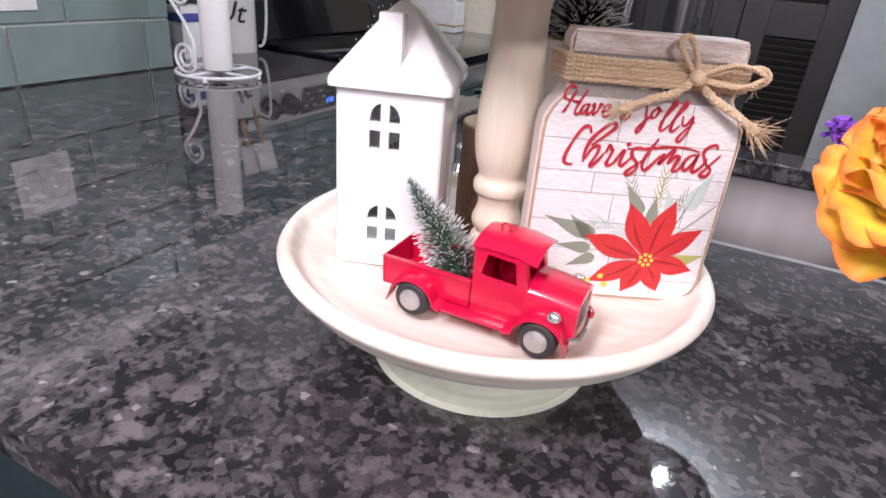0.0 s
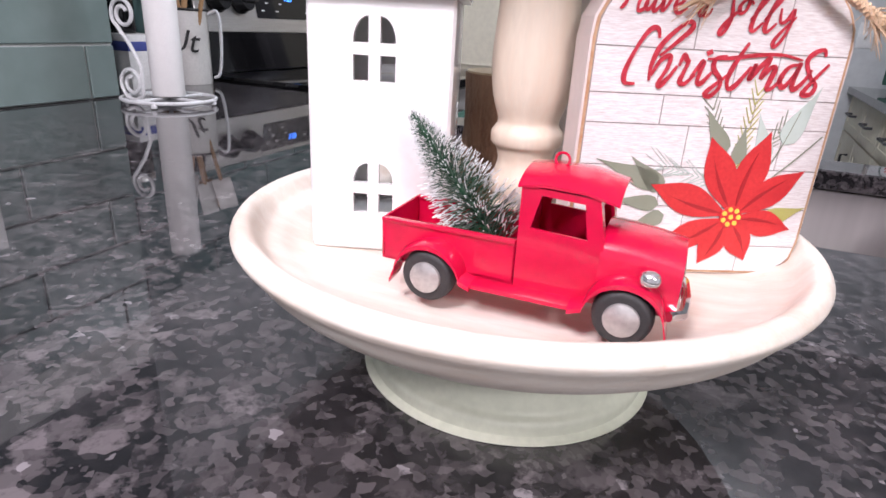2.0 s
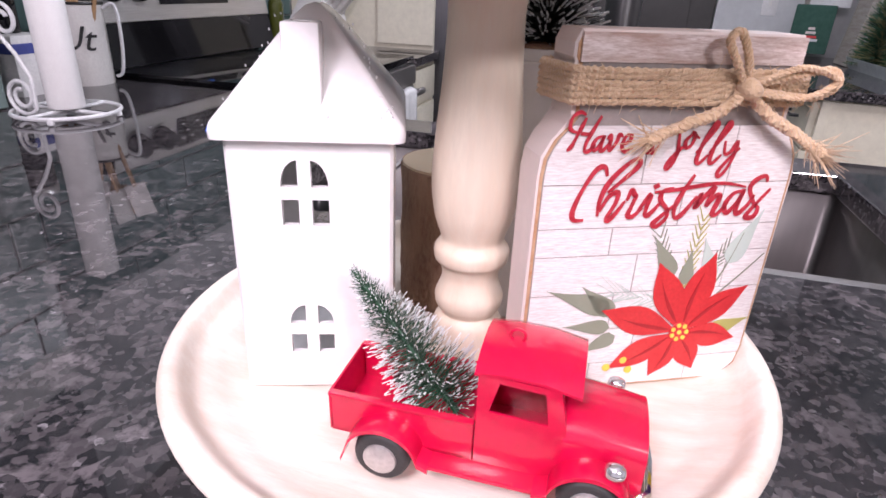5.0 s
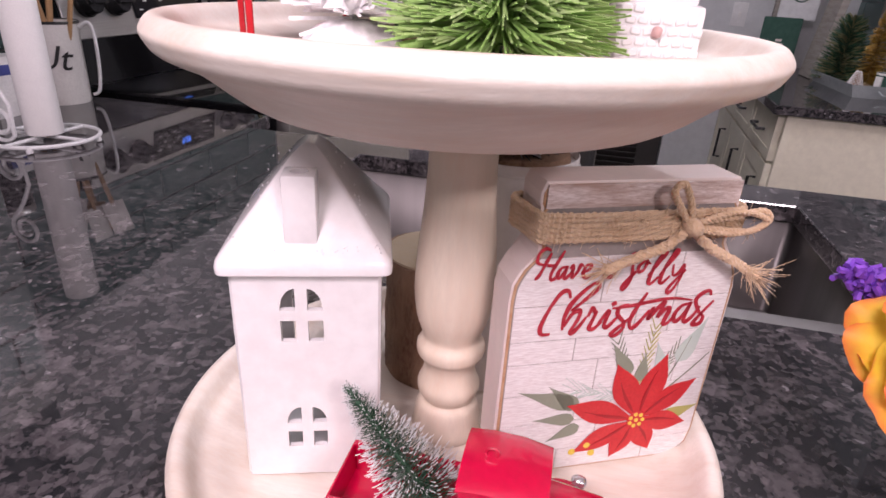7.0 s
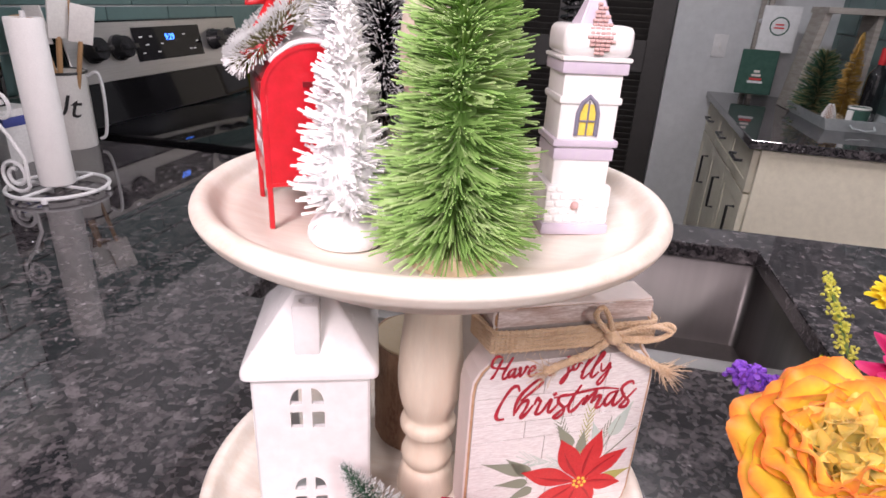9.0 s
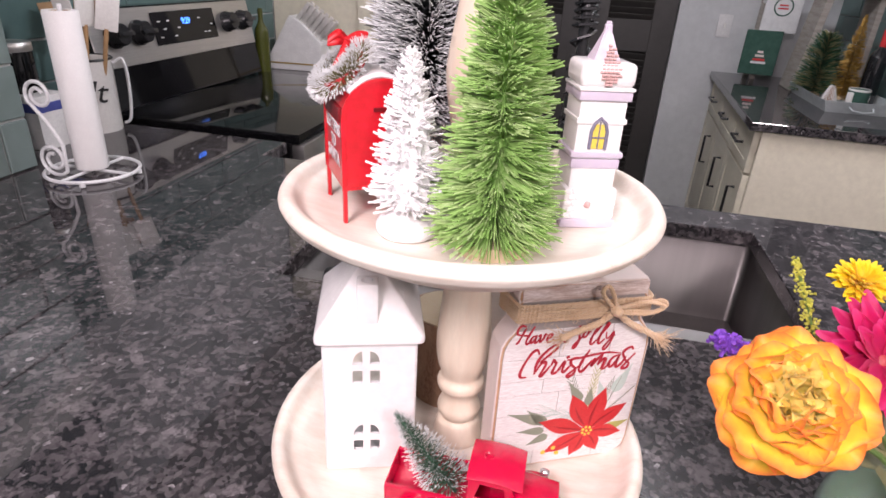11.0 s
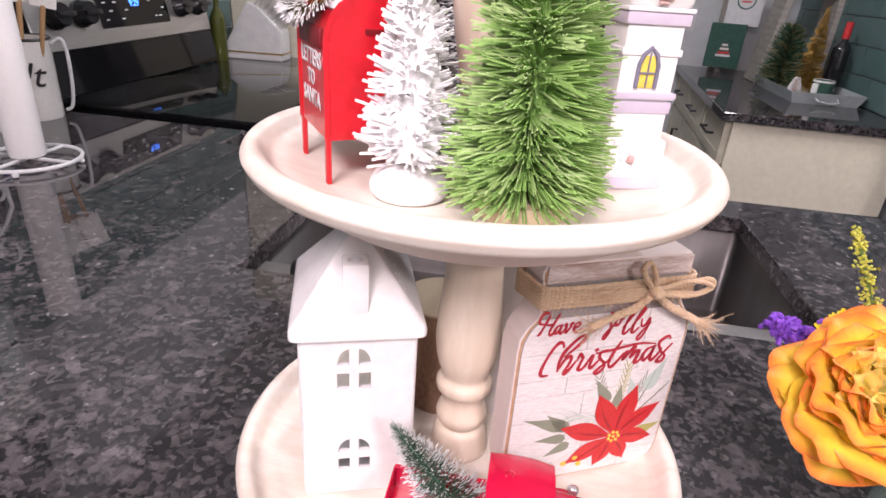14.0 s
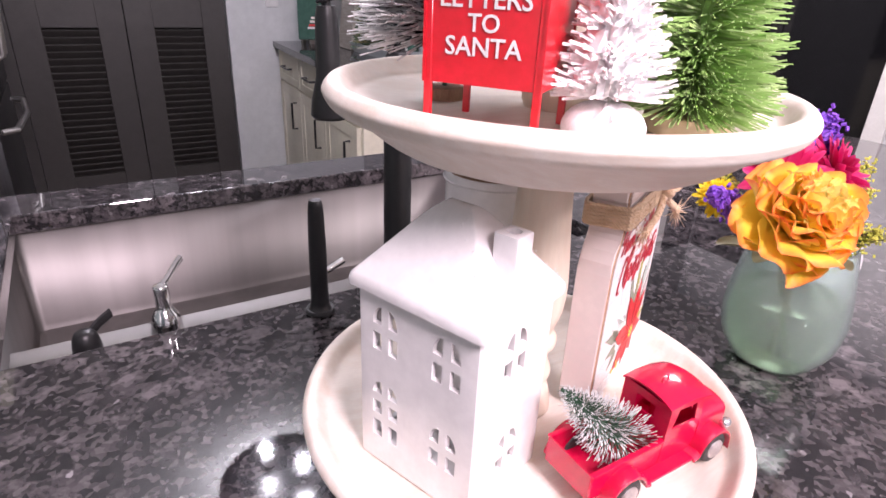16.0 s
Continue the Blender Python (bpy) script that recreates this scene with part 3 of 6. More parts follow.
def lettering(text, size, material, parent, m, label="", shear=0.0, weight=0.0, depth=0.0003, align="CENTER"):
    c = bpy.data.curves.new("lettering", "FONT")
    c.body, c.size, c.align_x, c.align_y, c.shear, c.offset, c.extrude = text, size, align, "CENTER", shear, weight, depth
    c.resolution_u = 3
    tmp = new("lettering", c)
    dg = bpy.context.evaluated_depsgraph_get()
    me = bpy.data.meshes.new_from_object(tmp.evaluated_get(dg))
    bpy.data.objects.remove(tmp)
    bpy.data.curves.remove(c)
    me.materials.clear()
    me.materials.append(MATS[material])
    ob = new("lettering", me)
    ob.parent = parent
    ob.matrix_basis = m
    if label:
        tagged(ob, label)
    return ob


lettering("9:29", 0.030, "clock_blue", rng, on_guard(1.625, 0.243, 0.0098) @ pose(0, 0, 0, 90, 0, 90), "glowing blue clock digits", weight=0.0006)
for k in range(10):
    y, h = 1.465 + (k % 5) * 0.026 if k < 6 else 1.70 + (k % 4) * 0.024, 0.195 + 0.026 * (k % 3)
    p = a_box(0.0092, 0.0098, y, y + 0.016, h, h + 0.004)
    bmesh.ops.transform(p, matrix=pose(-1.34, 0, TOP + 0.013, 0, -lean, 0), verts=p.verts)
    part("marking", p, "white_plastic", display, "", False)
oven = part("oven_door", a_box(-0.74, -0.705, RY0 + 0.01, RY1 - 0.01, 0.16, TOP - 0.10, 0.006), "steel", rng, "steel oven door")
part("trim", a_box(-0.74, -0.70, RY0 + 0.006, RY1 - 0.006, TOP - 0.095, TOP - 0.022, 0.004), "steel", rng)
bar = tube([(-0.655, RY0 + 0.05, TOP - 0.115), (-0.655, RY1 - 0.05, TOP - 0.115)], 0.013, 14)
for y in (RY0 + 0.075, RY1 - 0.075):
    tube([(-0.71, y, TOP - 0.115), (-0.655, y, TOP - 0.115)], 0.010, 10, bar)
part("oven_handle", bar, "steel", rng)


def hung_towel(name, label, material, y0, y1, x, top, drop_f, drop_b, thick=0.006):
    """A folded towel over a bar along y."""
    path = [Vector((x + 0.022, 0, top - drop_f + drop_f * k / 8)) for k in range(8)]
    path += [Vector((x + 0.022 * math.cos(a), 0, top + 0.018 * math.sin(a))) for a in np.linspace(0.1, math.pi - 0.1, 7)]
    path += [Vector((x - 0.022, 0, top - drop_b * k / 5)) for k in range(1, 6)]
    bm = bmesh.new()
    rows = []
    n = 9
    for j in range(n):
        y = y0 + (y1 - y0) * j / (n - 1)
        rows.append([bm.verts.new((v.x + 0.006 * math.sin(j * 1.7 + i * 0.3), y + 0.004 * math.sin(i * 0.9), v.z)) for i, v in enumerate(path)])
    for a, b in zip(rows, rows[1:]):
        for i in range(len(path) - 1):
            bm.faces.new((a[i], a[i + 1], b[i + 1], b[i]))
    ob = part(name, bm, material)
    md = ob.modifiers.new("cloth", "SOLIDIFY")
    md.thickness = thick
    return tagged(ob, label, "towel")


hung_towel("dish_towel", "dark green dish towel hung over the oven handle", "cloth_green", 1.50, 1.68, -0.655, TOP - 0.102, 0.30, 0.1)
hung_towel("dish_towel", "white dish towel hung over the oven handle", "cloth_white", 1.695, 1.89, -0.655, TOP - 0.098, 0.33, 0.1)

# run of cabinet between range and fridge
side = thing("base_cabinet", "cream base cabinet between range and fridge", "cabinet")
part("body", a_box(-1.44, -0.735, RY1 + 0.004, 2.425, 0, TOP - 0.036), "cabinet_paint", side, "", False)
part("drawer_front", a_box(-0.735, -0.715, RY1 + 0.02, 2.41, 0.72, 0.86, 0.003), "cabinet_paint", side)
part("door", a_box(-0.735, -0.715, RY1 + 0.02, 2.41, 0.10, 0.70, 0.003), "cabinet_paint", side)
small_top = part("worktop", a_box(-1.44, -0.70, RY1 + 0.003, 2.428, TOP - 0.034, TOP, 0.003), "granite", None, "", False)
tagged(small_top, "short polished black granite worktop beside the range", "worktop")
tall = thing("tall_cabinet", "cream painted tall panel beside the fridge", "cabinet")
part("panel", a_box(-1.44, -0.735, 2.43, 2.455, 0, 2.3), "cabinet_paint", tall, "", False)
part("stile", a_box(-1.0, -0.732, 2.418, 2.43, TOP + 0.02, 2.3, 0.002), "cabinet_paint", tall, "", False)
part("upper_box", a_box(-1.44, -0.74, 2.455, 3.42, 1.83, 2.3), "cabinet_paint", tall, "", False)

fridge = thing("fridge", "dark stainless french-door refrigerator", "fridge")
part("body", a_box(-1.42, -0.60, 2.465, 3.41, 0.03, 1.78, 0.006), "steel_dark", fridge)
for y0, y1 in ((2.468, 2.935), (2.94, 3.407)):
    part("door", a_box(-0.598, -0.53, y0, y1, 0.76, 1.775, 0.012), "steel_dark", fridge)
drawer = part("freezer_drawer", a_box(-0.598, -0.53, 2.468, 3.407, 0.06, 0.75, 0.012), "steel_dark", fridge)
for y in (2.89, 2.985):
    part("door_handle", tube([(-0.53, y, 0.90), (-0.485, y, 0.93), (-0.47, y, 1.15), (-0.47, y, 1.35), (-0.485, y, 1.57), (-0.53, y, 1.60)], 0.011, 12), "steel", fridge)
part("drawer_handle", tube([(-0.53, 2.56, 0.68), (-0.48, 2.60, 0.68), (-0.455, 2.93, 0.68), (-0.48, 3.27, 0.68), (-0.53, 3.31, 0.68)], 0.012, 12), "steel", fridge)

# knife block
kb = thing("knife_block", "white slanted knife block with steel-handled knives", "knife block", pose(-1.24, 2.30, TOP + 0.001, 0, 0, 4))
prof = [(-0.15, 0), (0.115, 0), (0.115, 0.125), (0.02, 0.215), (-0.035, 0.245), (-0.15, 0.05)]
bm = extrude_poly([(x, z) for x, z in prof], 0.11, m=pose(0, -0.055, 0))
bmesh.ops.bevel(bm, geom=list(bm.edges), offset=0.004, segments=2, affect="EDGES")
part("block", bm, "white_plastic", kb)
bm = a_box(-0.152, 0.117, -0.057, 0.057, 0.028, 0.034)
part("band", bm, "gold", kb, "thin brass band", False)
for i in range(6):
    for r in range(2):
        f = 0.12 + 0.15 * i
        px, pz = 0.115 - 0.135 * f, 0.125 + 0.12 * f
        b = box(bmesh.new(), -0.010, 0.010, -0.006, 0.006, -0.01, 0.112 - 0.004 * i, 0.004)
        bmesh.ops.transform(b, matrix=pose(px, -0.025 + 0.05 * r, pz, 0, 40, 0), verts=b.verts)
        part("knife_handle", b, "knife_steel", kb)

oil = thing("oil_bottle", "green olive oil bottle beside the range", "bottle", pose(-1.36, 2.145, TOP))
part("glass", lathe(smooth_profile([(0, 0), (0.03, 0.0), (0.032, 0.01), (0.032, 0.16), (0.026, 0.19), (0.012, 0.22), (0.011, 0.27), (0, 0.272)], 4), 24), "olive_oil", oil)

# ---- corner by the tiled wall ----
holder = thing("paper_towel_holder", "white scrolled wire paper towel holder", "paper towel holder", pose(-1.008, 0.686, TOP))
ring = [(0.098 * math.cos(a), 0.098 * math.sin(a), 0.012) for a in np.linspace(0, 2 * math.pi, 49)]
part("base_ring", tube(ring, 0.0042, 8), "white_wire", holder)
bm = tube([(-0.098, 0, 0.012), (0.098, 0, 0.012)], 0.0038, 8)
tube([(0, -0.098, 0.012), (0, 0.098, 0.012)], 0.0038, 8, bm)
part("cross_bar", bm, "white_wire", holder)
for a in (0.4, 2.0, 3.6, 5.2):
    part("foot", lathe([(0, 0), (0.006, 0.002), (0.007, 0.006), (0.005, 0.012), (0, 0.013)], 12, m=pose(0.098 * math.cos(a), 0.098 * math.sin(a), 0)), "white_wire", holder)
part("rod", tube([(0, 0, 0.012), (0, 0, 0.37)], 0.005, 8), "white_wire", holder)
scroll = []
for a in np.linspace(0, 3.4 * math.pi, 60):
    r = 0.012 + 0.026 * a / (3.4 * math.pi)
    scroll.append((-0.052 + r * math.cos(a + 1.2), -0.050, 0.044 + r * math.sin(a + 1.2)))
scroll += [(-0.019, -0.050, 0.082), (-0.044, -0.050, 0.124), (-0.076, -0.050, 0.162)]
for a in np.linspace(0, 3.0 * math.pi, 52):
    r = 0.034 - 0.022 * a / (3.0 * math.pi)
    scroll.append((-0.054 + r * math.cos(math.pi + 0.5 - a), -0.050, 0.186 + r * math.sin(math.pi + 0.5 - a)))
part("scroll", tube(scroll, 0.0042, 8), "white_wire", holder)
roll = thing("paper_towel_roll", "white paper towel roll on its holder", "paper towel", pose(-1.008, 0.686, TOP + 0.018))
part("paper", lathe([(0.021, 0), (0.033, 0), (0.0345, 0.003), (0.0345, 0.337), (0.033, 0.34), (0.021, 0.34), (0.021, 0)], 40), "paper", roll)
part("core", lathe([(0.0185, 0.001), (0.0205, 0.001), (0.0205, 0.339), (0.0185, 0.339), (0.0185, 0.001)], 24), "utensil_wood", roll, "brown cardboard core")

crock = thing("utensil_crock", "white enamel utensil crock with black script and wire handle", "crock", pose(-1.285, 1.022, TOP))
part("body", lathe([(0, 0), (0.064, 0), (0.066, 0.004), (0.066, 0.196), (0.068, 0.200), (0.064, 0.201), (0.062, 0.196), (0.062, 0.006), (0, 0.006)], 40), "white_enamel", crock)
part("rim", lathe([(0.0675, 0.197), (0.070, 0.200), (0.0675, 0.204), (0.0635, 0.202), (0.0675, 0.197)], 40), "black_matte", crock, "dark rim")
part("handle", tube(smooth_profile([(0.062, 0.030, 0.188), (0.082, 0.042, 0.200), (0.090, 0.046, 0.170), (0.088, 0.046, 0.090), (0.080, 0.042, 0.030), (0.066, 0.034, 0.018)], 5), 0.0045, 8), "white_wire", crock)
ut = lettering("Ut", 0.085, "black_matte", crock, pose(0.0385, -0.0555, 0.115, 90, 0, 35), "black lettering", shear=0.3, depth=0.0008)
for k, (x, y, l, tx, ty) in enumerate(((0.01, 0.02, 0.34, 8, -4), (-0.02, -0.01, 0.37, -7, 6), (0.03, -0.02, 0.35, 3, 12), (-0.03, 0.025, 0.32, -14, -6), (0.0, -0.03, 0.36, 10, 2))):
    ob = thing("cooking_spoon" if k % 2 else "spatula", "wooden cooking spoon standing in the crock" if k % 2 else "pale spatula standing in the crock", "utensil", pose(-1.285 + x, 1.022 + y, TOP + 0.008, tx, ty, 20 * k))
    part("handle", tube([(0, 0, 0), (0, 0, l - 0.07)], 0.006, 8), "utensil_wood", ob)
    part("blade", a_box(-0.028, 0.028, -0.003, 0.003, l - 0.075, l + 0.02, 0.0028), "utensil_wood" if k % 2 else "white_enamel", ob)
carton = thing("carton", "white and blue cardboard carton against the wall", "box", pose(-1.33, 0.84, TOP))
part("box", a_box(-0.09, 0.09, -0.05, 0.05, 0.0, 0.135, 0.002), "white_plastic", carton)
part("stripe", a_box(-0.0912, 0.0912, -0.0512, 0.0512, 0.095, 0.118, 0.001), "box_blue", carton, "blue stripe")
tin = thing("canister", "dark metal canister on the carton", "canister", pose(-1.33, 0.84, TOP + 0.136))
part("body", lathe([(0, 0), (0.045, 0), (0.046, 0.003), (0.046, 0.11), (0.043, 0.115), (0, 0.115)], 32), "black_gloss", tin)
part("lid", lathe([(0.0465, 0.1), (0.048, 0.102), (0.048, 0.118), (0.045, 0.122), (0, 0.123)], 32), "steel", tin, "steel lid")
plate = thing("outlet_plate", "white outlet cover plate on the tiled wall", "outlet", pose(-1.163, 0.31, TOP + 0.21))
part("cover", a_box(0.0, 0.006, -0.06, 0.06, -0.065, 0.065, 0.002), "white_plastic", plate)
for y in (-0.028, 0.028):
    part("socket", a_box(0.006, 0.008, y - 0.017, y + 0.017, -0.034, 0.034, 0.002), "white_enamel", plate)

# ---- sideboard beyond the sink ----
sb = thing("sideboard_cabinet", "cream sideboard cabinet with black bar pulls", "cabinet")
part("body", a_box(0.757, 1.37, 1.935, 3.325, 0.0, TOP - 0.036), "cabinet_paint", sb, "", False)
part("end_panel", a_box(0.757, 1.37, 1.925, 1.935, 0.02, TOP - 0.037, 0.002), "cabinet_paint", sb, "", False)
part("end_stile", a_box(0.757, 0.79, 1.920, 1.925, 0.02, TOP - 0.037, 0.001), "cabinet_paint", sb, "", False)
for y0, y1 in ((1.945, 2.40), (2.41, 2.86), (2.87, 3.32)):
    dr = part("drawer_front", a_box(0.737, 0.757, y0, y1, 0.70, 0.872, 0.002), "cabinet_paint", sb)
    fr = a_box(0.733, 0.737, y0, y1, 0.70, 0.74)
    box(fr, 0.733, 0.737, y0, y1, 0.835, 0.872)
    box(fr, 0.733, 0.737, y0, y0 + 0.045, 0.74, 0.835)
    box(fr, 0.733, 0.737, y1 - 0.045, y1, 0.74, 0.835)
    part("rail_frame", fr, "cabinet_paint", dr, "", False)
    c = (y0 + y1) / 2
    part("pull", tube([(0.733, c - 0.07, 0.79), (0.705, c - 0.07, 0.79), (0.705, c + 0.07, 0.79), (0.733, c + 0.07, 0.79)], 0.006, 8), "black_matte", dr, "black bar pull")
    dd = part("door", a_box(0.737, 0.757, y0, y1, 0.05, 0.69, 0.002), "cabinet_paint", sb)
    fr = a_box(0.733, 0.737, y0, y1, 0.05, 0.11)
    box(fr, 0.733, 0.737, y0, y1, 0.63, 0.69)
    box(fr, 0.733, 0.737, y0, y0 + 0.055, 0.11, 0.63)
    box(fr, 0.733, 0.737, y1 - 0.055, y1, 0.11, 0.63)
    part("rail_frame", fr, "cabinet_paint", dd, "", False)
    part("pull", tube([(0.733, y0 + 0.09, 0.46), (0.705, y0 + 0.09, 0.46), (0.705, y0 + 0.09, 0.61), (0.733, y0 + 0.09, 0.61)], 0.006, 8), "black_matte", dd, "black bar pull")
st = part("worktop", a_box(0.705, 1.372, 1.90, 3.335, TOP - 0.034, TOP, 0.003), "granite", None, "", False)
tagged(st, "polished black granite top of the sideboard", "worktop")
for ob in (sb, st):
    ob.matrix_world = pose(0.742, 2.06, 0, 0, 0, -3.6) @ pose(-0.705, -1.90, 0)

shelf = thing("riser_shelf", "weathered wooden frame shelf standing on the sideboard", "shelf")
bm = a_box(-0.016, 0.016, -0.09, 0.09, 0, 0.47, 0.002, 1)
bmesh.ops.transform(bm, matrix=pose(1.13, 3.05, TOP, 0, 7, 0), verts=bm.verts)
part("side_board", bm, "shelf_wood", shelf, "", False)
part("top_board", a_box(1.17, 1.425, 2.93, 3.17, TOP + 0.455, TOP + 0.482, 0.002), "shelf_wood", shelf, "", False)
part("side_board", a_box(1.397, 1.424, 2.96, 3.14, TOP, TOP + 0.455, 0.002), "shelf_wood", shelf, "", False)

rack = thing("towel_ladder", "whitewashed towel ladder leaning against the wall", "towel rack")
for y in (3.30, 3.45):
    part("rail", a_box(1.005, 1.03, y, y + 0.03, TOP, TOP + 0.62, 0.003), "shelf_wood", rack, "", False)
for z in (0.12, 0.40, 0.56):
    part("rung", tube([(1.0175, 3.315, TOP + z), (1.0175, 3.465, TOP + z)], 0.012, 10), "white_wire", rack)
for z, lab, mt, mk in ((0.40, "white towel with a round festive print", "cloth_white", 0), (0.27, "dark green towel with a truck print", "cloth_green", 1)):
    ob = part("hand_towel", a_box(-0.09, 0.09, -0.008, 0.008, -0.13, 0.10, 0.007), mt)
    ob.matrix_world = pose(1.07 - 0.06 * mk, 3.27 - 0.02 * mk, TOP + z - 0.09 * mk - 0.02, 0, 0, -8)
    tagged(ob, lab + " hung on the ladder", "towel")
    if mk == 0:
        part("print", lathe([(0.040, -0.0001), (0.047, -0.0001), (0.047, 0.0006), (0.040, 0.0006), (0.040, -0.0001)], 32, m=pose(0, -0.0088, 0, 90)), "cloth_green", ob, "round green print")
        for w, z2, mt2 in ((0.042, 0.008, "print_red"), (0.05, -0.008, "print_red")):
            part("print", a_box(-w / 2, w / 2, -0.0096, -0.0086, z2 - 0.004, z2 + 0.004), mt2, ob, "red print", False)
    else:
        for w, z2, mt2 in ((0.06, -0.05, "print_red"), (0.075, -0.065, "cloth_white"), (0.045, -0.03, "sign_side"), (0.03, -0.01, "sign_side")):
            part("print", a_box(-w / 2, w / 2, -0.0096, -0.0086, z2 - 0.006, z2 + 0.006, 0.0004), mt2, ob, "faded print", False)
plate = thing("light_switch", "white light switch plate on the grey wall", "light switch", pose(0.845, 3.5, 1.17))
part("cover", a_box(-0.038, 0.038, -0.007, 0.0, -0.062, 0.062, 0.002), "white_plastic", plate)
part("toggle", a_box(-0.006, 0.006, -0.016, -0.007, -0.014, 0.014, 0.002), "white_enamel", plate)


def ground_box(name, label, category, x0, x1, y0, y1, h, t, material):
    """An open tray with flared sides."""
    ob = thing(name, label, category)
    bm = bmesh.new()
    rings = []
    for grow, z in ((0, 0), (0.02, h), (0.02 - t, h), (-t, t)):
        rings.append([bm.verts.new((x, y, TOP + z)) for x, y in ((x0 - grow, y0 - grow), (x1 + grow, y0 - grow), (x1 + grow, y1 + grow), (x0 - grow, y1 + grow))])
    for a, b in zip(rings, rings[1:]):
        for i in range(4):
            bm.faces.new((a[i], a[(i + 1) % 4], b[(i + 1) % 4], b[i]))
    bm.faces.new(rings[0])
    bm.faces.new(rings[-1])
    part("tray", bm, material, ob, "", False)
    return ob


mt = ground_box("metal_tray", "galvanised metal tray holding holiday decor", "tray", 1.12, 1.385, 2.44, 2.92, 0.05, 0.004, "galvanised")
bm = tube([(1.20, 2.418, TOP + 0.03), (1.205, 2.390, TOP + 0.02), (1.25, 2.385, TOP + 0.015), (1.285, 2.390, TOP + 0.02), (1.29, 2.418, TOP + 0.03)], 0.004, 8)
part("handle", bm, "galvanised", mt)


def brush_tree(name, label, m, height, radius, n, kinds, base, rnd, clump=1, thick=0.0007, droop=0.25, tiers=0, group="", power=0.9, core=0.0, bare=0.0, frost=0.62, clear=None):
    """A bottle-brush tree: twisted wire, bristle whorls in one or more colours and a wooden foot."""
    ob = thing(name, label, "tree decoration", m, group)
    foot_r, foot_h, foot_mat = base
    if foot_h:
        dome = [(0, 0), (foot_r * 0.8, 0), (foot_r, foot_h * 0.3), (foot_r * 0.85, foot_h * 0.7), (foot_r * 0.45, foot_h * 0.97), (0, foot_h)]
        disc = [(0, 0), (foot_r, 0), (foot_r * 1.02, foot_h * 0.15), (foot_r * 0.98, foot_h * 0.9), (foot_r * 0.9, foot_h), (0, foot_h)]
        part("foot", lathe(smooth_profile(dome, 4) if foot_mat == "bristle_white" else disc, 28), foot_mat, ob)
    part("stem", tube([(0, 0, foot_h * 0.5), (0, 0, foot_h + bare + height)], 0.0016, 6), "bristle_dark" if kinds[0][0] != "bristle_white" else "bristle_white", ob)
    if core:
        # the closely packed inner bristles, one rough cone
        cb = lathe([(0, foot_h + 0.004)] + [(radius * core * ((1 - f) ** power * 0.95 + 0.03), foot_h + 0.004 + (height - 0.006) * f) for f in [k / 24 for k in range(24)]] + [(0, foot_h + height - 0.002)], 40)
        for v in cb.verts:
            g = 1 + rnd.uniform(-0.22, 0.22)
            v.co = Vector((v.co.x * g, v.co.y * g, v.co.z + rnd.uniform(-0.0015, 0.0015)))
        part("core", cb, kinds[0][0], ob)
    foot_h += bare
    sets = {k: [] for k, *_ in kinds}
    for i in range(n):
        f = (rnd.random() ** 1.25) if not tiers else (math.floor(rnd.random() ** 1.2 * tiers) + 0.5 + 0.35 * rnd.gauss(0, 0.5)) / tiers
        f = min(max(f, 0), 0.985)
        z = foot_h + height * f
        rr = radius * ((1 - f) ** power * 0.95 + 0.05) * rnd.uniform(0.8, 1.06)
        a = rnd.uniform(0, 2 * math.pi)
        tilt = rnd.uniform(-0.12, 0.32) + 0.5 * f
        kind = rnd.choices(kinds, [k[1] for k in kinds])[0]
        for c in range(clump):
            aa, rl = a + rnd.gauss(0, 0.12 if clump > 1 else 0), rr * rnd.uniform(0.76, 1.08)
            root = Vector((0.001 * math.cos(aa), 0.001 * math.sin(aa), z))
            tip = Vector((rl * math.cos(aa), rl * math.sin(aa), z + rl * (tilt - droop) + rnd.gauss(0, 0.0012)))
            if clear and not clear(tip):
                continue
            sets[kind[0]].append((root, tip, thick, thick * kind[2]))
            if len(kind) > 3:
                sets.setdefault(kind[3], []).append((root.lerp(tip, rnd.uniform(frost, frost + 0.18)), tip + (tip - root) * 0.02, thick * 1.25, thick * 1.5))
    for k, sp in sets.items():
        if sp:
            tagged(bristles("bristles", sp, k, ob), kind="stuff")
    return ob


rnd = random.Random(5)
brush_tree("tabletop_tree", "small gold glitter cone tree in the metal tray", pose(1.295, 2.80, TOP + 0.005), 0.36, 0.075, 900, [("gold", 1, 0.9)], (0.03, 0.02, "cut_wood"), rnd, 2, 0.0016)
brush_tree("tabletop_tree", "small dark green pine tree in the metal tray", pose(1.185, 2.84, TOP + 0.005), 0.26, 0.105, 700, [("bristle_dark", 2, 0.6), ("leaf_olive", 1, 0.6)], (0.03, 0.02, "cut_wood"), rnd, 3, 0.0018, 0.0, power=0.35)
cone = thing("pine_cone", "brown pine cone with white tips", "pine cone", pose(1.185, 2.62, TOP + 0.005))
part("core", lathe([(0, 0), (0.018, 0.01), (0.022, 0.03), (0.012, 0.075), (0, 0.085)], 16), "bark", cone)
sp = []
for k in range(110):
    z = 0.008 + 0.07 * k / 110
    a = k * 2.4
    r = 0.034 * (1 - (z / 0.1) ** 1.5)
    sp.append((Vector((0.3 * r * math.cos(a), 0.3 * r * math.sin(a), z)), Vector((r * math.cos(a), r * math.sin(a), z + 0.004)), 0.002, 0.0045))
tagged(bristles("scales", sp, "paper", cone), kind="stuff")
mug = thing("mug", "green and white holiday mug in the metal tray", "mug", pose(1.262, 2.53, TOP + 0.005, 0, 0, 30))
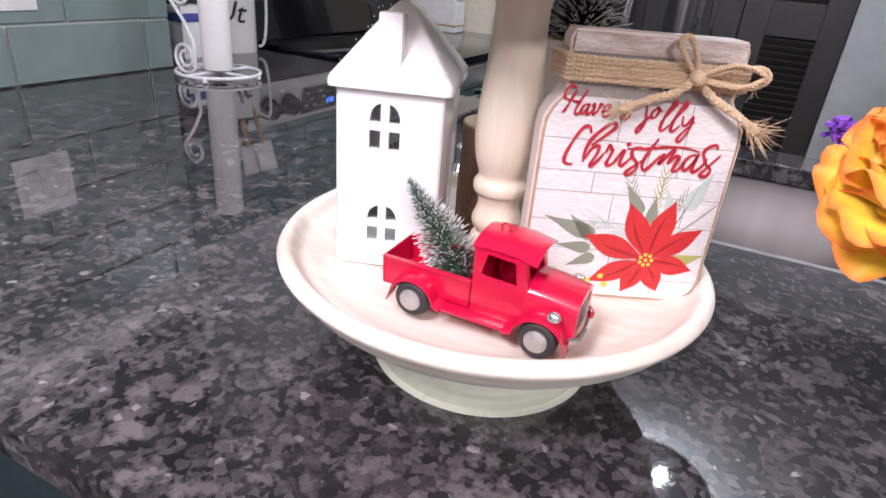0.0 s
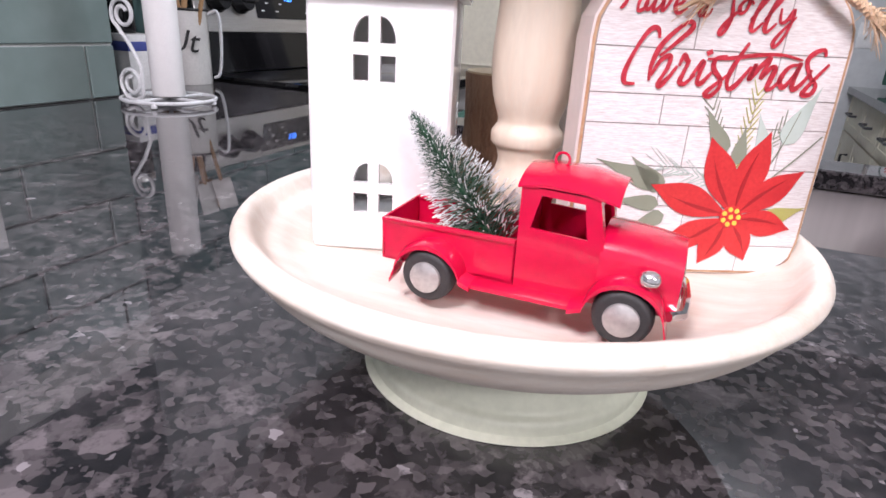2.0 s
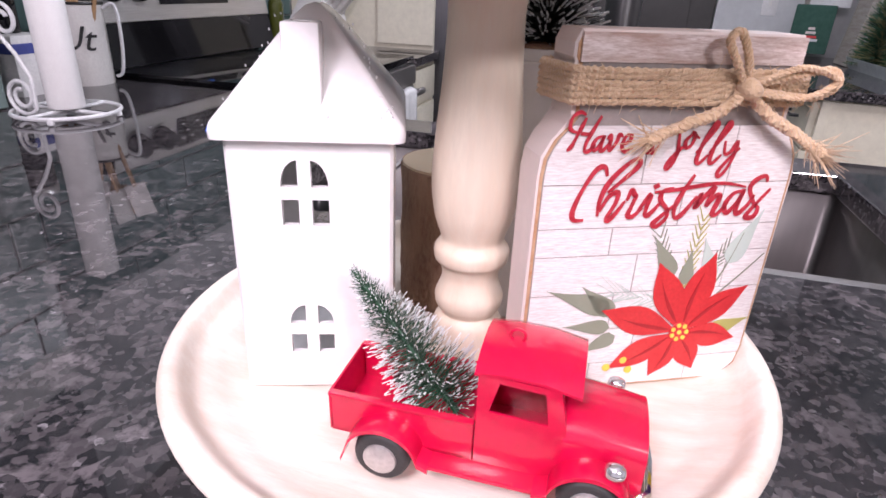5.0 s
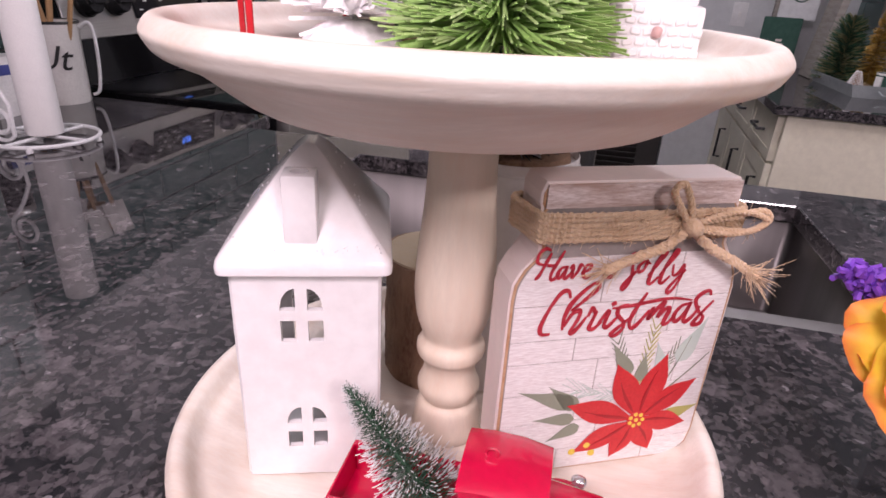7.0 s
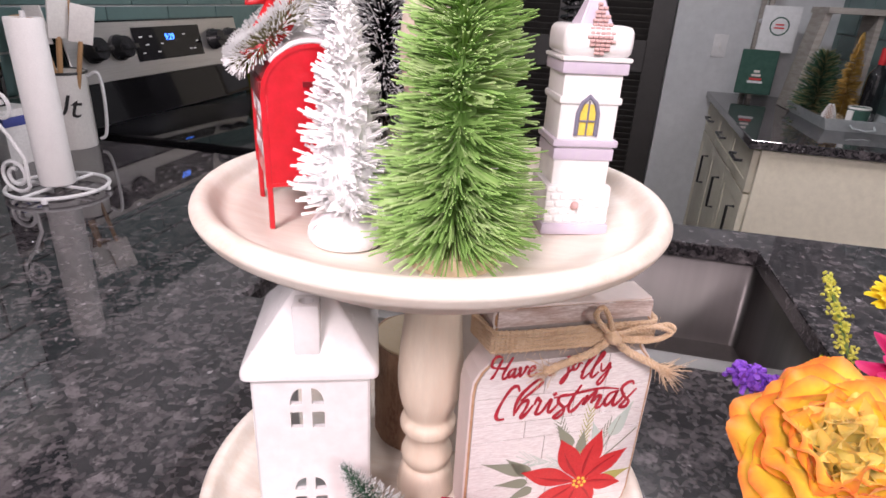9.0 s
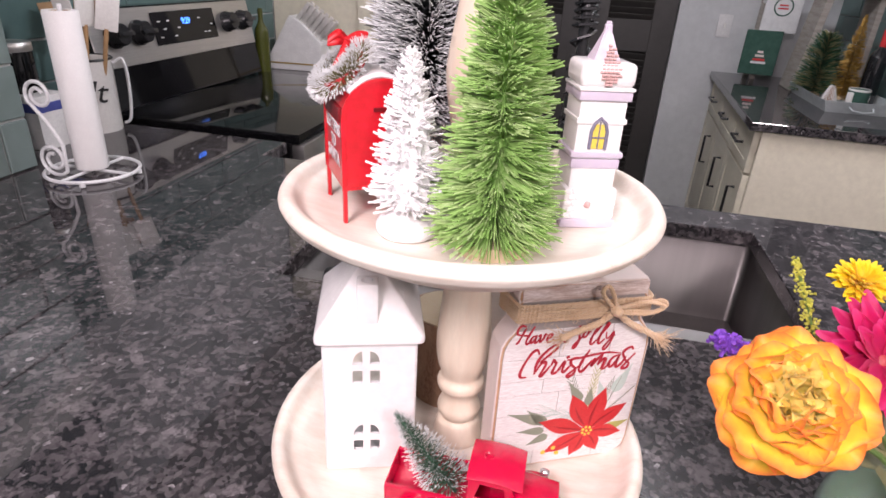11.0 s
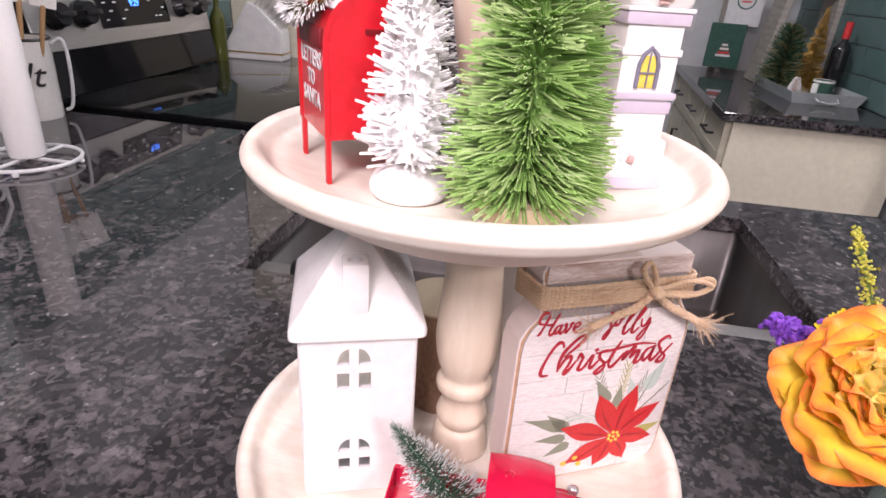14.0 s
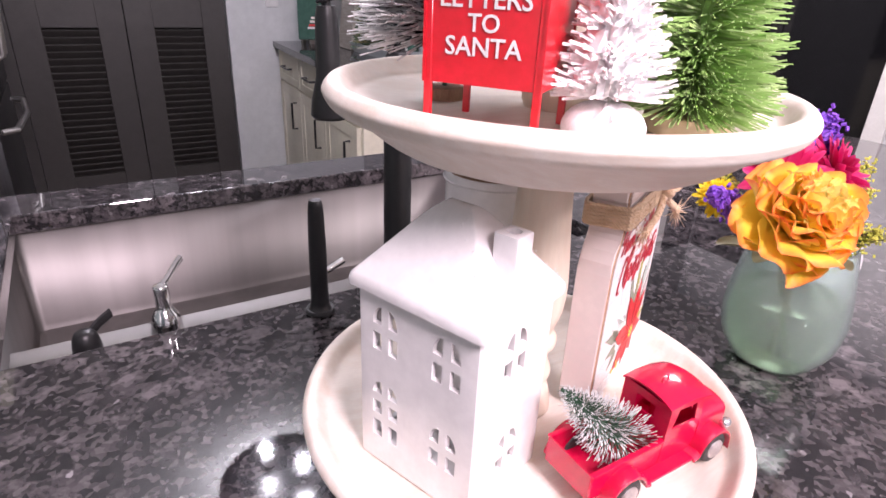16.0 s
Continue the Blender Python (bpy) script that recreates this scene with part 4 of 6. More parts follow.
part("body", lathe([(0, 0), (0.038, 0), (0.042, 0.006), (0.043, 0.085), (0.040, 0.086), (0.039, 0.01), (0, 0.008)], 32), "cloth_green", mug)
part("rim", lathe([(0.0435, 0.08), (0.0442, 0.084), (0.0425, 0.089), (0.0395, 0.088), (0.0435, 0.08)], 32), "white_enamel", mug)
part("handle", tube([(0.042, 0, 0.07), (0.062, 0, 0.068), (0.068, 0, 0.045), (0.058, 0, 0.022), (0.042, 0, 0.018)], 0.005, 8), "white_enamel", mug)
part("patch", a_box(-0.05, -0.042, -0.014, 0.014, 0.01, 0.075, 0.002), "white_enamel", mug, "white patch")
wine = thing("wine_bottle", "dark wine bottle with red foil in the metal tray", "bottle", pose(1.345, 2.66, TOP + 0.005))
part("glass", lathe(smooth_profile([(0, 0), (0.036, 0), (0.0375, 0.006), (0.0375, 0.19), (0.03, 0.225), (0.0145, 0.25), (0.0140, 0.262)], 4), 28), "bottle_glass", wine)
part("foil", lathe([(0.0142, 0.255), (0.0150, 0.258), (0.0150, 0.325), (0, 0.326)], 24), "print_red", wine, "red foil cap")

# ---- lamps ----
fix = thing("ceiling_light", "two-bulb ceiling lamp, lit, under an added dark disc that blocks ceiling glow", "ceiling lamp", pose(0.205, 1.59, CEIL))
# unseen dark disc, added to keep the bulbs from lighting the ceiling
part("canopy", lathe(smooth_profile([(0, 0), (0.24, 0), (0.235, -0.014), (0.20, -0.020), (0, -0.021)], 4), 40), "black_matte", fix)
for x, y, z in BULBS:
    part("socket", lathe([(0, -0.02), (0.018, -0.02), (0.018, -0.075), (0, -0.075)], 20, m=pose(x - 0.205, y - 1.59, 0)), "black_matte", fix)
# rims that go with the two assumed room fills
for lx, ly, s in ((1.4, -1.8, 1.0), (2.2, 0.9, 1.0)):
    fix = thing("ceiling_light", "assumed round white flush ceiling lamp, out of view, lit", "ceiling lamp", pose(lx, ly, CEIL))
    part("rim", lathe([(0.26 * s, 0), (0.30 * s, 0), (0.30 * s, -0.03), (0.28 * s, -0.04), (0.26 * s, -0.03), (0.26 * s, 0)], 40), "white_plastic", fix)
# invented cord and cap for the added front fill, never in view
fill_fix = thing("pendant_lamp", "invented hanging lamp behind the camera, unseen, carrying the front fill light", "pendant lamp", pose(FRONT_FILL[0], FRONT_FILL[1], 0))
part("cord", tube([(0, 0, CEIL), (0, 0, FRONT_FILL[2] + 0.21)], 0.003, 8), "black_matte", fill_fix)
part("cap", lathe([(0, FRONT_FILL[2] + 0.22), (0.03, FRONT_FILL[2] + 0.21), (0.045, FRONT_FILL[2] + 0.185), (0, FRONT_FILL[2] + 0.183)], 28), "black_matte", fill_fix)

# ---- tiered tray ----
FLO, FUP = 0.998, 1.2305       # floors of the two plates
tray = thing("tiered_tray", "two-tier whitewashed wooden tray with turned spindle", "tiered tray", pose(0, 0, TOP))


def plate_profile(rim, floor, bottom, lip, foot, belly):
    """Half section of a plate: underside from the foot outwards, rolled lip, then the inside; belly 1 is a full bowl, 0 a cone."""
    low, high = 0.33 - 0.23 * belly, 0.26 + 0.26 * belly
    return smooth_profile([(foot, bottom), (foot + 0.43 * (rim - foot), bottom + low * (lip - bottom)), (rim - 0.018, lip - high * (lip - bottom)), (rim - 0.005, lip - 0.010), (rim - 0.001, lip - 0.005),
                           (rim, lip - 0.001), (rim - 0.004, lip + 0.004), (rim - 0.010, lip + 0.003), (rim - 0.017, floor + 0.55 * (lip - floor)),
                           (rim - 0.026, floor + 0.0045), (rim - 0.045, floor), (rim * 0.4, floor), (0.0, floor)], 5)


part("lower_plate", lathe([(0, 0.047)] + plate_profile(0.1665, FLO - TOP, 0.047, 0.0975, 0.078, 0.9), 96), "tray_wood", tray)
part("foot", lathe(smooth_profile([(0, 0.0), (0.0860, 0.0), (0.0880, 0.003), (0.0880, 0.010), (0.0835, 0.0135), (0.082, 0.018), (0.079, 0.030), (0.077, 0.042), (0.080, 0.052), (0.0, 0.052)], 4), 96), "tray_foot_paint", tray, "pale green painted foot")
part("upper_plate", lathe([(0, FUP - TOP - 0.0285)] + plate_profile(0.1415, FUP - TOP, FUP - TOP - 0.0285, 0.3275, 0.070, 0.55), 96, m=pose(-0.003, -0.003, 0)), "tray_wood", tray)
z = FLO - TOP
part("spindle", lathe(smooth_profile([(0, z), (0.0205, z), (0.0212, z + 0.012), (0.019, z + 0.022), (0.0155, z + 0.026), (0.0185, z + 0.031), (0.0195, z + 0.037), (0.017, z + 0.044), (0.0158, z + 0.050), (0.0175, z + 0.0565), (0.0203, z + 0.0595),
                              (0.0208, z + 0.0655), (0.018, z + 0.070), (0.0178, z + 0.074), (0.0215, z + 0.086), (0.0235, z + 0.103), (0.0225, z + 0.125), (0.0195, z + 0.160), (0.0185, z + 0.190), (0.022, z + 0.202), (0.0, z + 0.202)], 4), 48), "spindle_wood", tray)
z = FUP - TOP
part("handle_spindle", lathe(smooth_profile([(0, z), (0.020, z), (0.021, z + 0.02), (0.016, z + 0.03), (0.019, z + 0.045), (0.026, z + 0.085), (0.0265, z + 0.105), (0.021, z + 0.14), (0.017, z + 0.17), (0.021, z + 0.185), (0.024, z + 0.20), (0.015, z + 0.222), (0, z + 0.226)], 4), 48), "spindle_wood", tray)

# ---- porcelain house ----
house = thing("candle_house", "glossy white porcelain candle house with cut-out windows", "candle house", pose(-0.0785, -0.018, FLO, 0, 0, 19))
W, D, HB = 0.0375, 0.0475, 0.1345
body = part("body", a_box(-W, W, -D, D, 0, HB, 0.004, 3), "porcelain", house)
inner = a_box(-W + 0.0035, W - 0.0035, -D + 0.0035, D - 0.0035, 0.004, HB - 0.001)
cut(body, inner)


def window_cut(w, h, bar=0.0060, depth=0.012, arch=0.50, split=True, tall=False):
    """Cutter for an arched window with a cross bar: two quarter rounds over two panes."""
    bm = bmesh.new()
    za = h * (1 - arch)
    for s in (-1, 1):
        pts = [(s * bar / 2, za + bar / 2)]
        for k in range(7):
            a = k / 6 * math.pi / 2
            pts.append((s * (bar / 2 + (w / 2 - bar / 2) * math.cos(a)), za + bar / 2 + (h - za - bar / 2) * math.sin(a)))
        if s > 0:
            pts = pts[::-1]
        extrude_poly(pts, depth, bm)
        extrude_poly([(s * bar / 2, 0), (s * w / 2, 0), (s * w / 2, za - bar / 2), (s * bar / 2, za - bar / 2)], depth, bm)
    if tall:
        for s in (-1, 1):
            extrude_poly([(s * bar / 2, -h * 0.72), (s * w / 2, -h * 0.72), (s * w / 2, -bar), (s * bar / 2, -bar)], depth, bm)
    bmesh.ops.recalc_face_normals(bm, faces=bm.faces)
    return bm


def place_cut(w, h, m, **kw):
    c = window_cut(w, h, **kw)
    bmesh.ops.transform(c, matrix=m, verts=c.verts)
    cut(body, c)


for z in (0.0925, 0.0225):
    place_cut(0.0215, 0.031 if z > 0.05 else 0.0275, pose(-0.0028, -D - 0.004, z))
for y in (-0.024, 0.024):
    place_cut(0.0205, 0.031, pose(-W - 0.004, y, 0.0915, 0, 0, -90))
place_cut(0.0205, 0.0285, pose(-W - 0.004, -0.024, 0.030, 0, 0, -90))
place_cut(0.0215, 0.026, pose(-W - 0.004, 0.024, 0.042, 0, 0, -90), tall=True)
cut(body, a_box(-0.022, 0.022, D - 0.008, D + 0.004, 0.012, 0.095))
body.data.set_sharp_from_angle(angle=radians(35))
bm = bmesh.new()
rings = []
for fx, z in ((1.0, HB - 0.0015), (1.005, HB + 0.002), (0.985, HB + 0.0052), (0.95, HB + 0.0072), (0.80, HB + 0.0152), (0.60, HB + 0.0262), (0.40, HB + 0.0372), (0.20, HB + 0.0475), (0.09, HB + 0.0517), (0.04, HB + 0.0525)):
    ex, ey, r = 0.0425 * fx, 0.0525 * (0.12 + 0.88 * fx), 0.005 * fx
    ring = []
    for cx, cy, a0 in ((ex - r, ey - r, 0), (-ex + r, ey - r, 90), (-ex + r, -ey + r, 180), (ex - r, -ey + r, 270)):
        for k in range(4):
            a = radians(a0 + 30 * k)
            ring.append(bm.verts.new((cx + r * math.cos(a), cy + r * math.sin(a), z)))
    rings.append(ring)
for a, b in zip(rings, rings[1:]):
    for i in range(16):
        bm.faces.new((a[i], a[(i + 1) % 16], b[(i + 1) % 16], b[i]))
bm.faces.new(rings[0][::-1])
bm.faces.new(rings[-1])
roof = part("roof", bm, "porcelain", house)
chim = part("chimney", a_box(-0.0080, 0.0080, -0.0080, 0.0080, 0, 0.038, 0.0015, 2), "porcelain", roof)
chim.location = (-0.0016, -0.0375, HB + 0.0085)
cut(chim, lathe([(0, 0.014), (0.0045, 0.014), (0.0045, 0.044), (0, 0.044)], 20))
rnd = random.Random(8)
sp = []
for k in range(150):
    f = rnd.random() ** 1.6
    x = rnd.uniform(-1, 1) * (0.040 * (1 - 0.6 * f))
    p = Vector((x, -0.0490 + 0.038 * f, HB + 0.0080 + 0.0405 * f))
    sp.append((p, p + Vector((0, -0.0005, 0.0009)), 0.00040, 0.0003))
tagged(bristles("glitter", sp, "snow_glitter", roof, "sparse glitter flecks"), kind="stuff")

# ---- jar-shaped sign ----
sign = thing("jar_sign", "wooden jar-shaped holiday sign with twine bow", "sign", pose(0.0937, -0.0077, FLO, 0, 0, 26.2))
HW, HT = 0.0655, 0.183


def jar_outline(inset=0.0):
    half = [(0.050, 0.0), (0.058, 0.003), (0.0635, 0.010), (HW, 0.020), (HW, 0.120), (0.0645, 0.129), (0.0605, 0.137), (0.0545, 0.1435), (0.0525, 0.147), (0.0525, 0.160),
            (0.0555, 0.163), (0.0555, 0.1665), (0.0535, 0.1695), (0.0550, 0.172), (0.0550, 0.1775), (0.0525, HT)]
    pts = [(max(0, x - inset), min(max(z, inset), HT - inset)) for x, z in half]
    return pts + [(-x, z) for x, z in reversed(pts)]


bm = extrude_poly(jar_outline(), 0.024)
bmesh.ops.bevel(bm, geom=[e for e in bm.edges if abs(e.verts[0].co.y - e.verts[1].co.y) < 1e-6], offset=0.0008, segments=1, affect="EDGES")
part("board", bm, "sign_side", sign, "", False)
bm = extrude_poly(jar_outline(0.0012), 0.0006, m=pose(0, -0.0006, 0))
part("rust_edge", bm, "sign_rust", sign, "rusty brown painted edge", False)
rnd = random.Random(3)
# printed planks on the face
rows = [(0.0028, 0.0171), (0.0177, 0.0381), (0.0387, 0.0591), (0.0597, 0.0801), (0.0807, 0.0946), (0.0952, 0.1161), (0.1167, 0.1435)]
part("print_ground", extrude_poly(jar_outline(0.0026), 0.0004, m=pose(0, -0.0010, 0)), "sign_gap", sign, "dark joints between printed boards", False)
for k, (z0, z1) in enumerate(rows):
    def side_at(z):
        return float(np.interp(z, [0, 0.010, 0.020, 0.120, 0.129, 0.137, 0.1435], [0.050, 0.0635, HW, HW, 0.0645, 0.0605, 0.0545])) - 0.0030
    cuts = sorted([rnd.uniform(-0.03, -0.012) + 0.02 * (k % 2), rnd.uniform(0.015, 0.045)])
    xs = [None] + cuts + [None]
    zs = [z0 + (z1 - z0) * q / 5 for q in range(6)]
    for a, b in zip(xs, xs[1:]):
        right = [((side_at(z) if b is None else b - 0.00032), z) for z in zs]
        left = [((-side_at(z) if a is None else a + 0.00032), z) for z in zs]
        part("plank", extrude_poly(right + left[::-1], 0.0005, m=pose(0, -0.0015, 0)), "sign_plank", sign, "", False)
for z0, z1 in ((0.1605, 0.1668), (0.1702, HT - 0.001)):
    part("lid_band", extrude_poly([(-0.0525, z0), (0.0525, z0), (0.0525, z1), (-0.0525, z1)], 0.0012, m=pose(0, -0.0020, 0)), "sign_lid", sign, "rusted lid band", False)


def flat_strip(pts, widths, y, material, parent, label=""):
    """A flat brush stroke on the face through (x, z) points."""
    pts = [Vector((p[0], p[1])) for p in smooth_profile(pts, 8)]
    n = len(pts)
    bm = bmesh.new()
    prev = None
    for i, p in enumerate(pts):
        d = (pts[min(i + 1, n - 1)] - pts[max(i - 1, 0)]).normalized()
        s = Vector((-d.y, d.x)) * float(np.interp(i / (n - 1), np.linspace(0, 1, len(widths)), widths)) / 2
        cur = [bm.verts.new((p.x + s.x, y, p.y + s.y)), bm.verts.new((p.x - s.x, y, p.y - s.y))]
        if prev:
            bm.faces.new((prev[0], prev[1], cur[1], cur[0]))
        prev = cur
    r = bmesh.ops.extrude_face_region(bm, geom=list(bm.faces))
    bmesh.ops.translate(bm, vec=(0, 0.0004, 0), verts=[g for g in r["geom"] if isinstance(g, bmesh.types.BMVert)])
    return part("brush_stroke" if material != "glitter_red" else "letter", bm, material, parent, label, False)


# script letters on a unit grid: x-height 1, strokes as point runs
GLYPHS = {
    "H": [[(0.95, 2.05), (0.6, 2.2), (0.2, 1.9), (0.15, 1.3), (0.6, 1.1)], [(1.0, 1.9), (0.7, 1.2), (0.35, 0.4), (0.1, 0.1)], [(1.85, 2.0), (1.5, 1.3), (1.15, 0.5), (1.15, 0.05), (1.45, 0.15), (1.7, 0.5)], [(0.8, 1.05), (1.35, 1.0)]],
    "a": [[(0.62, 0.9), (0.28, 0.8), (0.05, 0.4), (0.2, 0.12), (0.5, 0.5), (0.66, 0.95), (0.52, 0.3), (0.62, 0.08), (0.9, 0.35), (1.1, 0.75)]],
    "v": [[(0.0, 0.75), (0.2, 0.95), (0.2, 0.1), (0.55, 0.55), (0.7, 1.0), (0.9, 0.85)]],
    "e": [[(0.0, 0.4), (0.5, 0.6), (0.6, 0.95), (0.3, 0.9), (0.12, 0.4), (0.35, 0.02), (0.85, 0.35)]],
    "j": [[(0.35, 1.0), (0.4, 0.5), (0.45, 0.0), (0.3, -0.6), (0.05, -1.0), (-0.1, -0.9), (0.1, -0.5), (0.6, 0.1), (0.9, 0.3)], [(0.2, 1.32), (0.42, 1.42)]],
    "o": [[(0.45, 0.9), (0.1, 0.55), (0.15, 0.15), (0.45, 0.3), (0.58, 0.8), (0.42, 0.95), (0.85, 0.65)]],
    "l": [[(0.0, 0.6), (0.6, 1.5), (0.95, 2.1), (0.85, 2.3), (0.6, 1.9), (0.25, 1.0), (0.1, 0.2), (0.3, 0.02), (0.75, 0.5)]],
    "y": [[(0.05, 0.9), (0.15, 0.2), (0.5, 0.3), (0.8, 0.85), (0.75, 0.1), (0.45, -0.7), (0.1, -1.1), (0.0, -0.8), (0.4, -0.2), (1.0, 0.5)]],
    "C": [[(1.1, 1.5), (0.98, 1.8), (0.7, 1.7), (0.35, 1.1), (0.1, 0.4), (0.15, 0.05), (0.5, 0.02)]],
    "h": [[(0.35, 0.95), (0.9, 1.45), (1.28, 1.85), (1.2, 2.05), (0.85, 1.85), (0.35, 1.3), (0.12, 0.7), (0.1, 0.15)], [(0.15, 0.3), (0.4, 0.8), (0.7, 0.95), (0.68, 0.6), (0.45, 0.1), (0.5, -0.02), (0.75, 0.25), (1.0, 0.65)]],
    "r": [[(0.0, 0.65), (0.12, 1.02), (0.24, 0.85), (0.3, 0.8), (0.18, 0.4), (0.12, 0.15), (0.3, 0.1), (0.6, 0.4)]],
    "i": [[(0.0, 0.3), (0.35, 0.85), (0.28, 0.4), (0.27, 0.16), (0.42, 0.15), (0.75, 0.55)], [(0.42, 1.08), (0.6, 1.18)]],
    "s": [[(0.5, 1.05), (0.15, 0.95), (0.1, 0.65), (0.4, 0.3), (0.42, 0.0), (0.15, -0.28), (-0.02, -0.2), (0.2, 0.05), (0.7, 0.5)]],
    "S": [[(0.6, 1.2), (0.5, 1.4), (0.2, 1.3), (0.0, 1.0), (0.25, 0.5), (0.5, 0.25), (0.4, -0.05), (0.1, -0.05), (0.3, 0.3), (0.8, 0.95)]],
    "t": [[(0.5, 1.5), (0.15, 0.8), (0.0, 0.3), (0.1, 0.0), (0.35, 0.15), (0.75, 0.75)]],
    "m": [[(0.15, 0.3), (0.3, 0.85), (0.15, 0.35), (0.45, 0.75), (0.75, 1.05), (0.55, 0.4), (0.85, 0.75), (1.0, 0.7), (0.85, 0.1), (1.05, 0.1), (1.35, 0.5)]],
}
STEP = {"H": 1.5, "a": 0.86, "v": 0.8, "e": 0.75, "j": 0.72, "o": 0.68, "l": 0.80, "y": 0.9, "C": 0.86, "h": 1.06, "r": 0.46, "i": 0.64, "s": 0.66, "S": 0.8, "t": 0.60, "m": 1.2}


def script(word, x, z, size, width, parent):
    """Red glitter script, letter by letter, along a baseline; each stroke swells and thins."""
    for ch in word:
        for run in GLYPHS[ch]:
            wd = [0.55, 1.15, 0.75, 1.2, 0.5] if len(run) > 2 else [1.0, 1.0]
            flat_strip([(x + size * px, z + size * pz) for px, pz in run], [width * w for w in wd], -0.00245, "glitter_red", parent)
        x += size * STEP[ch]


script("Have", -0.0547, 0.1318, 0.0081, 0.0016, sign)
script("a", -0.0163, 0.1308, 0.0056, 0.0015, sign)
script("jo", -0.0040, 0.1323, 0.0086, 0.0017, sign)
script("ll", 0.0094, 0.1260, 0.0084, 0.0018, sign)
script("y", 0.0228, 0.1290, 0.0086, 0.0016, sign)
script("ChristmaS", -0.0486, 0.0993, 0.01435, 0.0022, sign)
flat_strip([(-0.0075, 0.1125), (0.004, 0.1135), (0.015, 0.1152), (0.028, 0.1162), (0.0400, 0.1142)], [0.0010, 0.0019, 0.0020, 0.0016, 0.0008], -0.00243, "glitter_red", sign)


def leaf_shape(x, z, ang, length, width, y, material, label="", pinch=0.5, bend=0.0):
    """A flat printed leaf or petal from its root, pointing along ang degrees."""
    pts = []
    n = 11
    for s in (1, -1):
        rng_k = range(n) if s > 0 else range(n - 2, 0, -1)
        for k in rng_k:
            f = k / (n - 1)
            w = width / 2 * math.sin(math.pi * f ** pinch) ** 1.25 * (1 - 0.2 * f)
            b = bend * math.sin(math.pi * f)
            pts.append((length * f, s * w + b))
    c, s_ = math.cos(radians(ang)), math.sin(radians(ang))
    out = [(x + c * a - s_ * b, z + s_ * a + c * b) for a, b in pts]
    bm = extrude_poly(out, 0.0003, m=pose(0, y, 0))
    return part("printed_leaf" if "petal" not in label else "printed_petal", bm, material, sign, label.replace("petal ", ""), False)


FX, FZ = 0.0222, 0.0340
for a, l in ((112, 0.040), (86, 0.044), (60, 0.036)):
    for k in range(9):
        f = 0.25 + 0.08 * k
        bx, bz = FX - 0.004 + math.cos(radians(a)) * l * f * 1.3, FZ + 0.012 + math.sin(radians(a)) * l * f * 1.3
        for s in (-1, 1):
            flat_strip([(bx, bz), (bx + 0.0085 * math.cos(radians(a + 28 * s)), bz + 0.0085 * math.sin(radians(a + 28 * s)))], [0.0006, 0.0003], -0.00196, "print_olive" if a == 86 else "print_sage", sign)
for k in range(12):
    f = k / 12
    bx, bz = FX - 0.010 - 0.034 * f, FZ + 0.018 + 0.008 * f
    for s in (-1, 1):
        ln = rnd.uniform(0.006, 0.012)
        flat_strip([(bx, bz), (bx - ln, bz + s * ln * rnd.uniform(0.3, 0.8) + 0.002)], [0.0004, 0.0002], -0.00196, "print_mint", sign)
for a, l, w, x, z, mt in ((160, 0.038, 0.0115, -0.019, 0.0495, "print_sage"), (138, 0.026, 0.0105, -0.0175, 0.047, "print_sage"), (176, 0.026, 0.0090, -0.018, 0.0395, "print_sage"), (205, 0.022, 0.0090, -0.014, 0.034, "print_sage"),
                          (122, 0.027, 0.010, 0.0118, 0.067, "print_sage"), (88, 0.020, 0.0085, 0.019, 0.062, "print_sage"), (66, 0.032, 0.012, 0.041, 0.073, "print_mint"), (110, 0.026, 0.010, 0.034, 0.064, "print_mint"),
                          (20, 0.024, 0.011, 0.040, 0.032, "print_olive"), (80, 0.030, 0.012, 0.022, 0.040, "print_olive")):
    leaf_shape(x, z, a, l, w, -0.00205, mt, "printed leaf")
flat_strip([(0.026, 0.045), (0.038, 0.065), (0.046, 0.090)], [0.0007, 0.0005], -0.00207, "print_sage", sign)
flat_strip([(0.036, 0.052), (0.050, 0.066), (0.061, 0.078)], [0.0007, 0.0005], -0.00207, "print_sage", sign)
for k, (a, l, w) in enumerate(((76, 0.047, 0.0190), (37, 0.043, 0.0170), (-10, 0.035, 0.0165), (-62, 0.028, 0.0165), (-115, 0.030, 0.0165), (-152, 0.043, 0.0165), (161, 0.049, 0.0185), (115, 0.046, 0.0190))):
    l2 = min(l, 0.029 / max(0.1, -math.sin(radians(a)))) if a < 0 else l
    leaf_shape(FX, FZ, a, l2, w, -0.0023 - 0.00003 * k, "print_red", "petal red printed poinsettia petal", 1.15)
    leaf_shape(FX + 0.006 * math.cos(radians(a)), FZ + 0.006 * math.sin(radians(a)), a + 3, l2 * 0.62, w * 0.12, -0.00262, "print_red_dark", "petal dark vein of the petal", 0.7, 0.001)
part("printed_heart", lathe([(0, 0.0003), (0.0058, 0.0003), (0.006, 0), (0, 0)], 20, m=pose(FX, -0.00262, FZ, 90)), "print_red", sign)
for k in range(8):
    r, a = (0.0, 0) if k == 0 else (0.0042, k * 2 * math.pi / 7)
    part("printed_bud", lathe([(0, 0.0004), (0.0012, 0.0004), (0.0014, 0), (0, 0)], 10, m=pose(FX + r * math.cos(a), -0.0029, FZ + r * math.sin(a), 90)), "print_yellow", sign)
